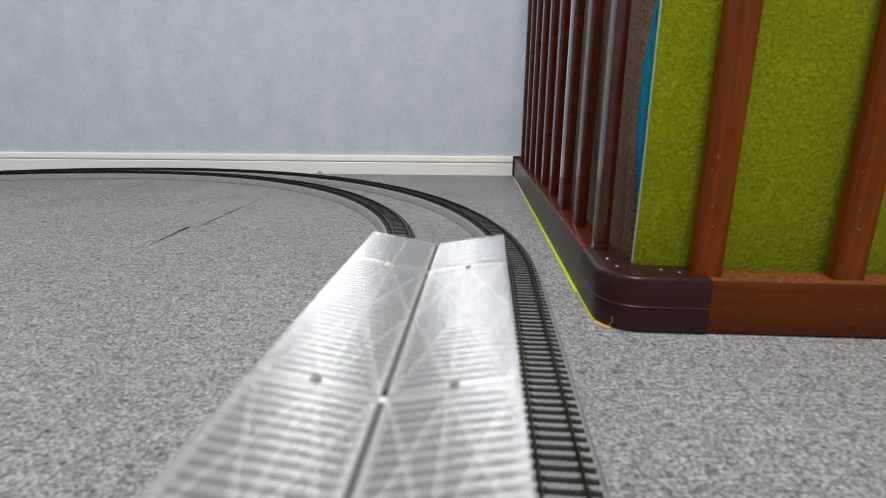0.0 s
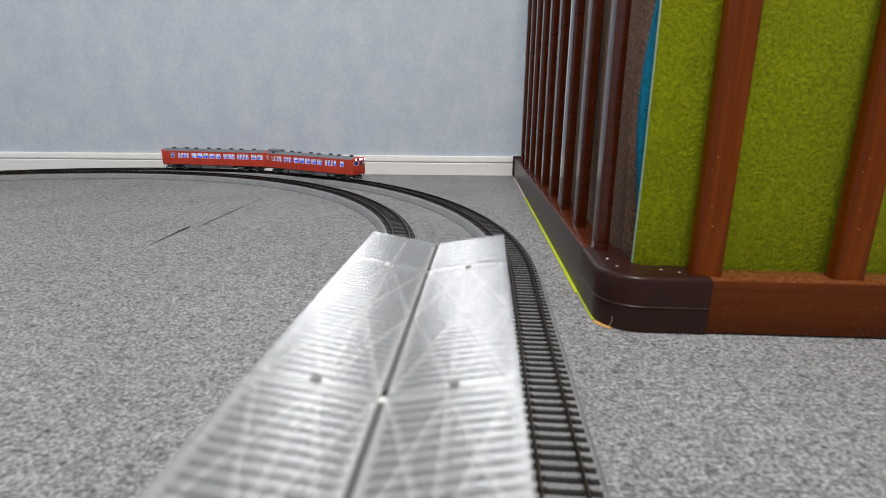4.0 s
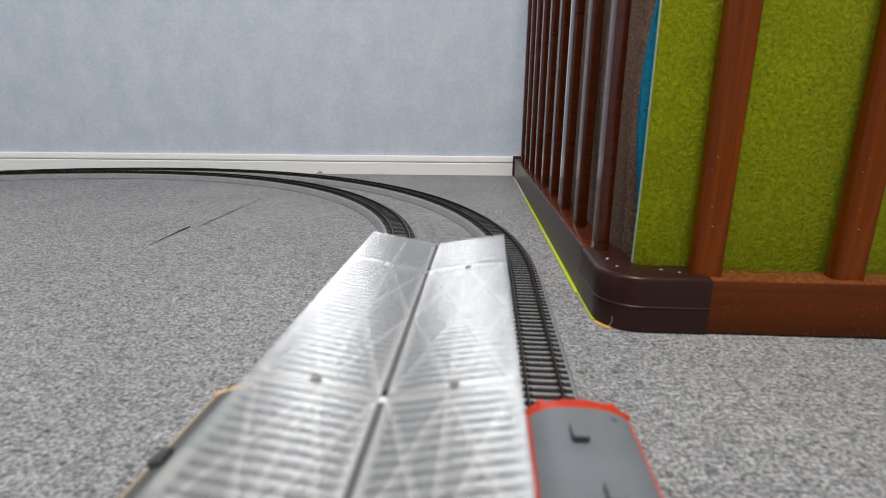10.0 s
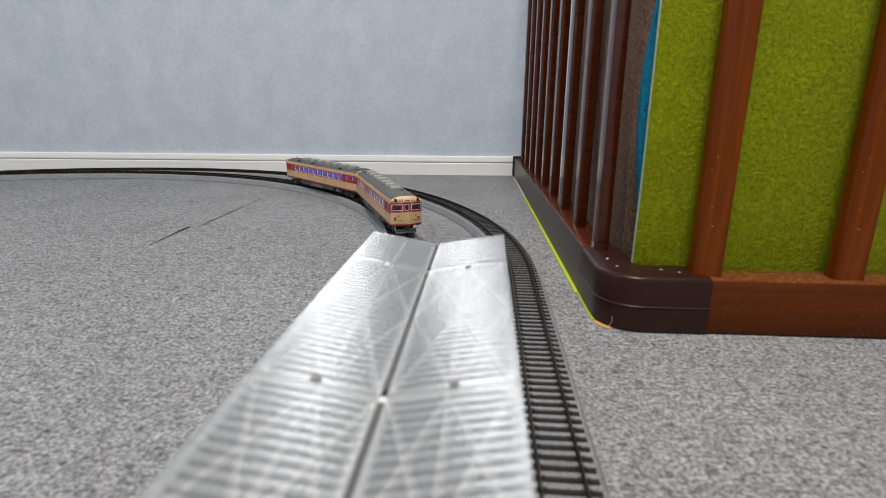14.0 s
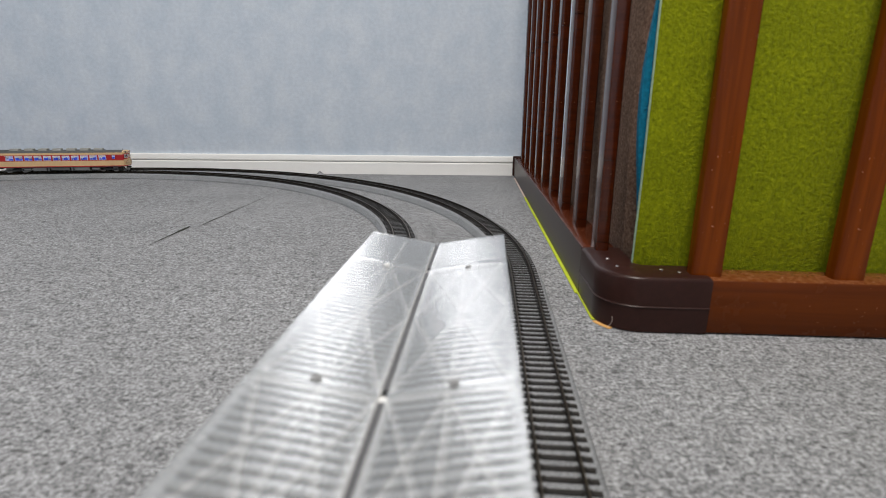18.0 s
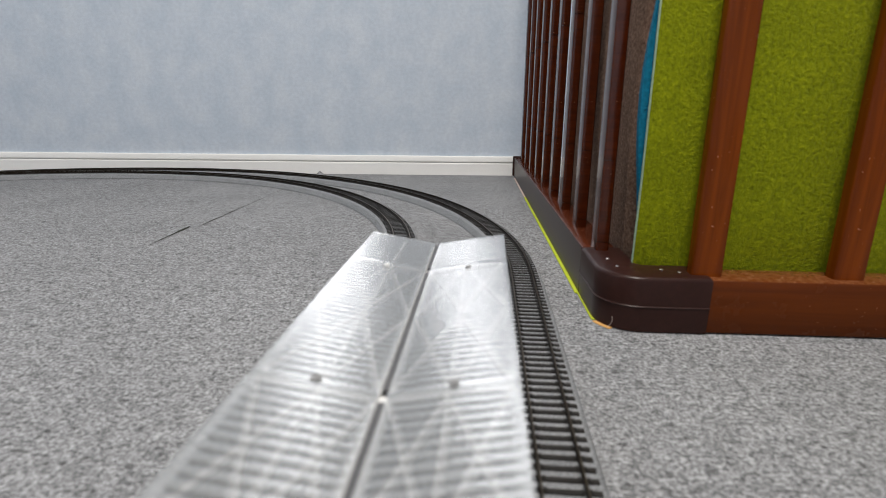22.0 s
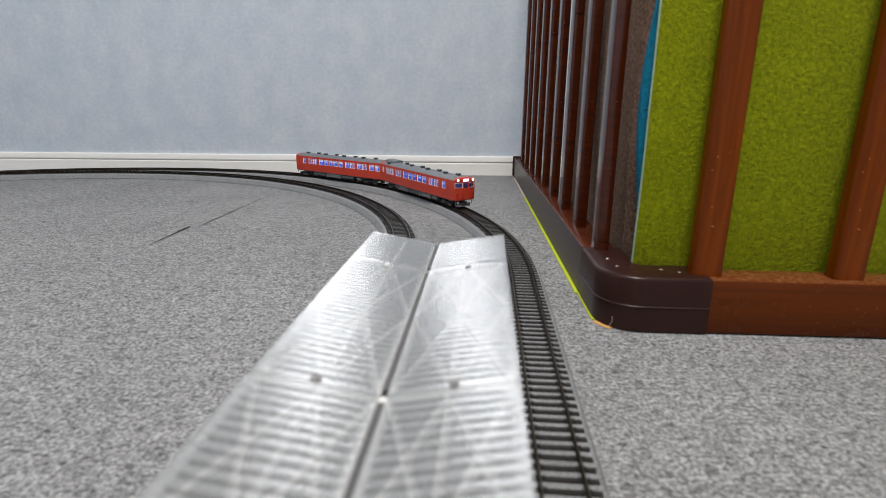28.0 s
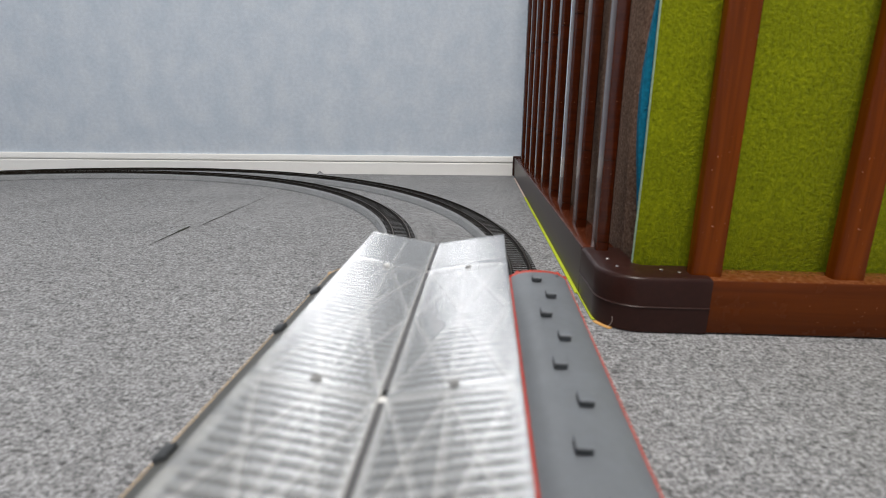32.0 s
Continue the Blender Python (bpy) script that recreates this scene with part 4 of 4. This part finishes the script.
            if u0 is None:
                u0 = part("roof_cooler", bm, COOLER, car, "", 35, place)
            else:
                share("roof_cooler", u0, car, place)
        bm = bmesh.new()
        rounded_box(bm, -0.0034, 0.0034, -0.0024, 0.0024, 0.0, 0.0026, 0.0007, 2)
        v0 = None
        cable = bmesh.new()
        path = []
        side = -1 if unit_end else 1
        for i in range(7):
            xc = X - 0.0545 - i * 0.0251
            path += [(xc + 0.0098, 0.0046), (xc + 0.0080, 0.0072), (xc - 0.0080, 0.0072), (xc - 0.0098, 0.0046)]
        spots = [(x, side * y, arch(y, CROWN, w) + 0.0004) for x, y in path]
        for p, q in zip(spots, spots[1:]):
            tube(cable, p, q, 0.0007, n=6)
        part("roof_conduit", cable, VENT_GREY, car, "stepped dark roof conduit")
        for i, (x, y) in enumerate(() if not unit_end else ((0.075, 0.0125), (0.075, -0.0125), (0.024, 0.0125), (-0.026, -0.0125), (-0.066, 0.0125), (-0.066, -0.0125))):
            place = pose(x, y, arch(y, CROWN, w) - 0.0004, -22 if y > 0 else 22)
            if v0 is None:
                v0 = part("roof_vent", bm, VENT_GREY, car, "", 30, place)
            else:
                share("roof_vent", v0, car, place)
        bm = bmesh.new()
        rounded_box(bm, XR + 0.0022, XR + 0.0230, -0.0085, 0.0085, 0.0405, CROWN + 0.0014, 0.0012, 2)
        part("roof_tank", bm, ROOF_DARK, car, "low dark roof tank")
        bm = bmesh.new()
        tube(bm, (X - 0.0105, 0.0, 0.0425), (X - 0.0105, 0.0, 0.0458), 0.00025, n=6)
        part("antenna", bm, BLACK, car)
    # underframe
    for i, (x0, x1, y0, y1, z0) in enumerate(((0.030, 0.056, 0.006, 0.0165, 0.0040), (-0.006, 0.024, 0.004, 0.0165, 0.0034), (-0.046, -0.012, 0.007, 0.0165, 0.0046),
                                             (0.022, 0.050, -0.0165, -0.006, 0.0036), (-0.020, 0.014, -0.0165, -0.004, 0.0042), (-0.052, -0.028, -0.0165, -0.006, 0.0034))):
        bm = bmesh.new()
        rounded_box(bm, x0, x1, y0, y1, z0, BOTTOM - 0.0013, 0.0006, 1)
        part("underfloor_box", bm, EQUIPMENT if i % 2 else DARK_GREY, car)
    for x0, x1, y, r in ((0.058, 0.066, 0.0135, 0.0028), (-0.066, -0.056, 0.0135, 0.0030), (0.054, 0.068, -0.0135, 0.0027), (-0.068, -0.056, -0.0135, 0.0028)):
        bm = bmesh.new()
        tube(bm, (x0, y, BOTTOM - 0.0048), (x1, y, BOTTOM - 0.0048), r, n=14)
        part("air_tank", bm, EQUIPMENT, car)
    for x, y in ((0.026, 0.0158), (-0.009, 0.0158), (0.018, -0.0158), (-0.024, -0.0158)):
        bm = bmesh.new()
        rounded_box(bm, x - 0.0012, x + 0.0012, y - 0.0012, y + 0.0012, 0.0030, BOTTOM - 0.0013, 0.0004, 1)
        part("hanger", bm, EQUIPMENT, car)
    # bogies
    bogies = []
    for bx in (PIVOT, -PIVOT):
        bm = bmesh.new()
        for y in (-0.0125, 0.0125):
            rounded_box(bm, -0.0195, 0.0195, y - 0.0010, y + 0.0010, 0.0042, 0.0066, 0.0005, 1)
            rounded_box(bm, -0.0065, 0.0065, y - 0.0013, y + 0.0013, 0.0028, 0.0078, 0.0005, 1)
            for x in (-0.0130, 0.0130):
                rounded_box(bm, x - 0.0025, x + 0.0025, y - 0.0016, y + 0.0016, 0.0034, 0.0074, 0.0005, 1)
        rounded_box(bm, -0.005, 0.005, -0.0115, 0.0115, 0.0050, 0.0090, 0.0006, 1)
        bog = part("bogie", bm, BLACK, car, "", 30, pose(bx, 0, 0))
        for x in (-0.0130, 0.0130):
            bm = bmesh.new()
            tube(bm, (x, -0.0095, 0.0054), (x, 0.0095, 0.0054), 0.0010, n=8)
            for s in (-1, 1):
                tube(bm, (x, s * 0.0079, 0.0054), (x, s * 0.0100, 0.0054), 0.0054, n=20)
                tube(bm, (x, s * 0.0074, 0.0054), (x, s * 0.0079, 0.0054), 0.0061, n=20)
            part("wheelset", bm, WHEEL, bog)
        bogies.append((bog, bx))
    # couplers and plow
    for x, s in ((X, 1), (XR, -1)):
        bm = bmesh.new()
        rounded_box(bm, *sorted((x - s * 0.008, x + s * 0.0016)), -0.0018, 0.0018, 0.0066, 0.0098, 0.0005, 1)
        part("coupler", bm, BLACK, car)
    bm = bmesh.new()
    pts = [(-0.0120, -0.0050), (-0.0120, -0.0028), (-0.0070, -0.0008), (0.0070, -0.0008), (0.0120, -0.0028), (0.0120, -0.0050)]
    top = [bm.verts.new((X - 0.0045 + b, a, 0.0058)) for a, b in pts]
    low = [bm.verts.new((X - 0.0025 + b, a, 0.0016)) for a, b in pts]
    it = [bm.verts.new((X - 0.0057 + b, a, 0.0058)) for a, b in pts]
    il = [bm.verts.new((X - 0.0037 + b, a, 0.0016)) for a, b in pts]
    for k in range(5):
        bm.faces.new((top[k], top[k + 1], low[k + 1], low[k]))
        bm.faces.new((it[k], it[k + 1], il[k + 1], il[k]))
        bm.faces.new((top[k], top[k + 1], it[k + 1], it[k]))
        bm.faces.new((low[k], low[k + 1], il[k + 1], il[k]))
    for k in (0, 5):
        bm.faces.new((top[k], low[k], il[k], it[k]))
    part("snow_plow", bm, PLOW_GREY, car, "grey snow plow", 20)
    for u in (-0.0128, 0.0128):
        bm = bmesh.new()
        tube(bm, (X - 0.0035, u, BOTTOM), (X - 0.0030, u, 0.0050), 0.0005, n=6)
        part("brake_hose", bm, BLACK if red else HOSE_WHITE, car)
    return car, bogies


RED_LEAD = railcar("red", "-k-nnnn-wwwww-nnn-nnnn-d", True, "vermilion model railcar with lit headlights and grey roof on the track", "box")
RED_TAIL = railcar("red", "-k-nnnn-wwwww-nnnn-nnnn-ww", False, "vermilion model railcar with grey vented roof, second car of its train", "")
CREAM_LEAD = railcar("cream", "d-wwwwwwwwww-d-d", False, "cream and crimson model railcar with roof coolers leading its train", "vents")
CREAM_TAIL = railcar("cream", "d-wwwwwwwwwww-d", False, "cream and crimson model railcar with roof coolers and dark headlights", "")


def ride(loop, s, heading):
    """Pose of a car whose middle is s along the loop, both bogies on the rails; the bogies' own turns; heading 1 along growing s, -1 against."""
    a, b = on_track(loop, s + PIVOT * heading), on_track(loop, s - PIVOT * heading)
    yaw = math.atan2(a[1] - b[1], a[0] - b[0])
    turn = [math.degrees(math.remainder(p[2] + (0 if heading > 0 else math.pi) - yaw, 2 * math.pi)) for p in (a, b)]
    return pose((a[0] + b[0]) / 2, (a[1] + b[1]) / 2, RAIL_TOP, 0, 0, math.degrees(yaw)), turn


def drive(car, bogies, loop, place, heading, faces):
    """place(t): s of the car's middle. heading: along the loop; faces -1: the cab looks backwards."""
    rows, turns = [], ([], [])
    for i in range(321):
        t = i / 10
        m, turn = ride(loop, place(t), heading * faces)
        rows.append((t, m))
        for k in (0, 1):
            turns[k].append((t, pose(bogies[k][1], 0, 0, 0, 0, turn[k])))
    walk(car, rows)
    for k in (0, 1):
        walk(bogies[k][0], turns[k])


def motions():
    def red(t):
        # the train slows a little near the end of its second lap
        u = min(1.0, max(0.0, (t - 27.5) / 3.5))
        return 1.206 - 0.2305 * (t - 2.0) + 0.0155 * u * u * (3 - 2 * u)

    def cream(t):
        # it runs a little faster on the far side
        return 1.0356 + 0.22 * (t - 16.5) + 0.0048 * max(0.0, t - 16.6)

    drive(*RED_LEAD, OUTER, red, -1, 1)
    drive(*RED_TAIL, OUTER, lambda t: red(t) + 0.2447, -1, -1)
    drive(*CREAM_LEAD, INNER, cream, 1, 1)
    drive(*CREAM_TAIL, INNER, lambda t: cream(t) - 0.2437, 1, -1)


motions()
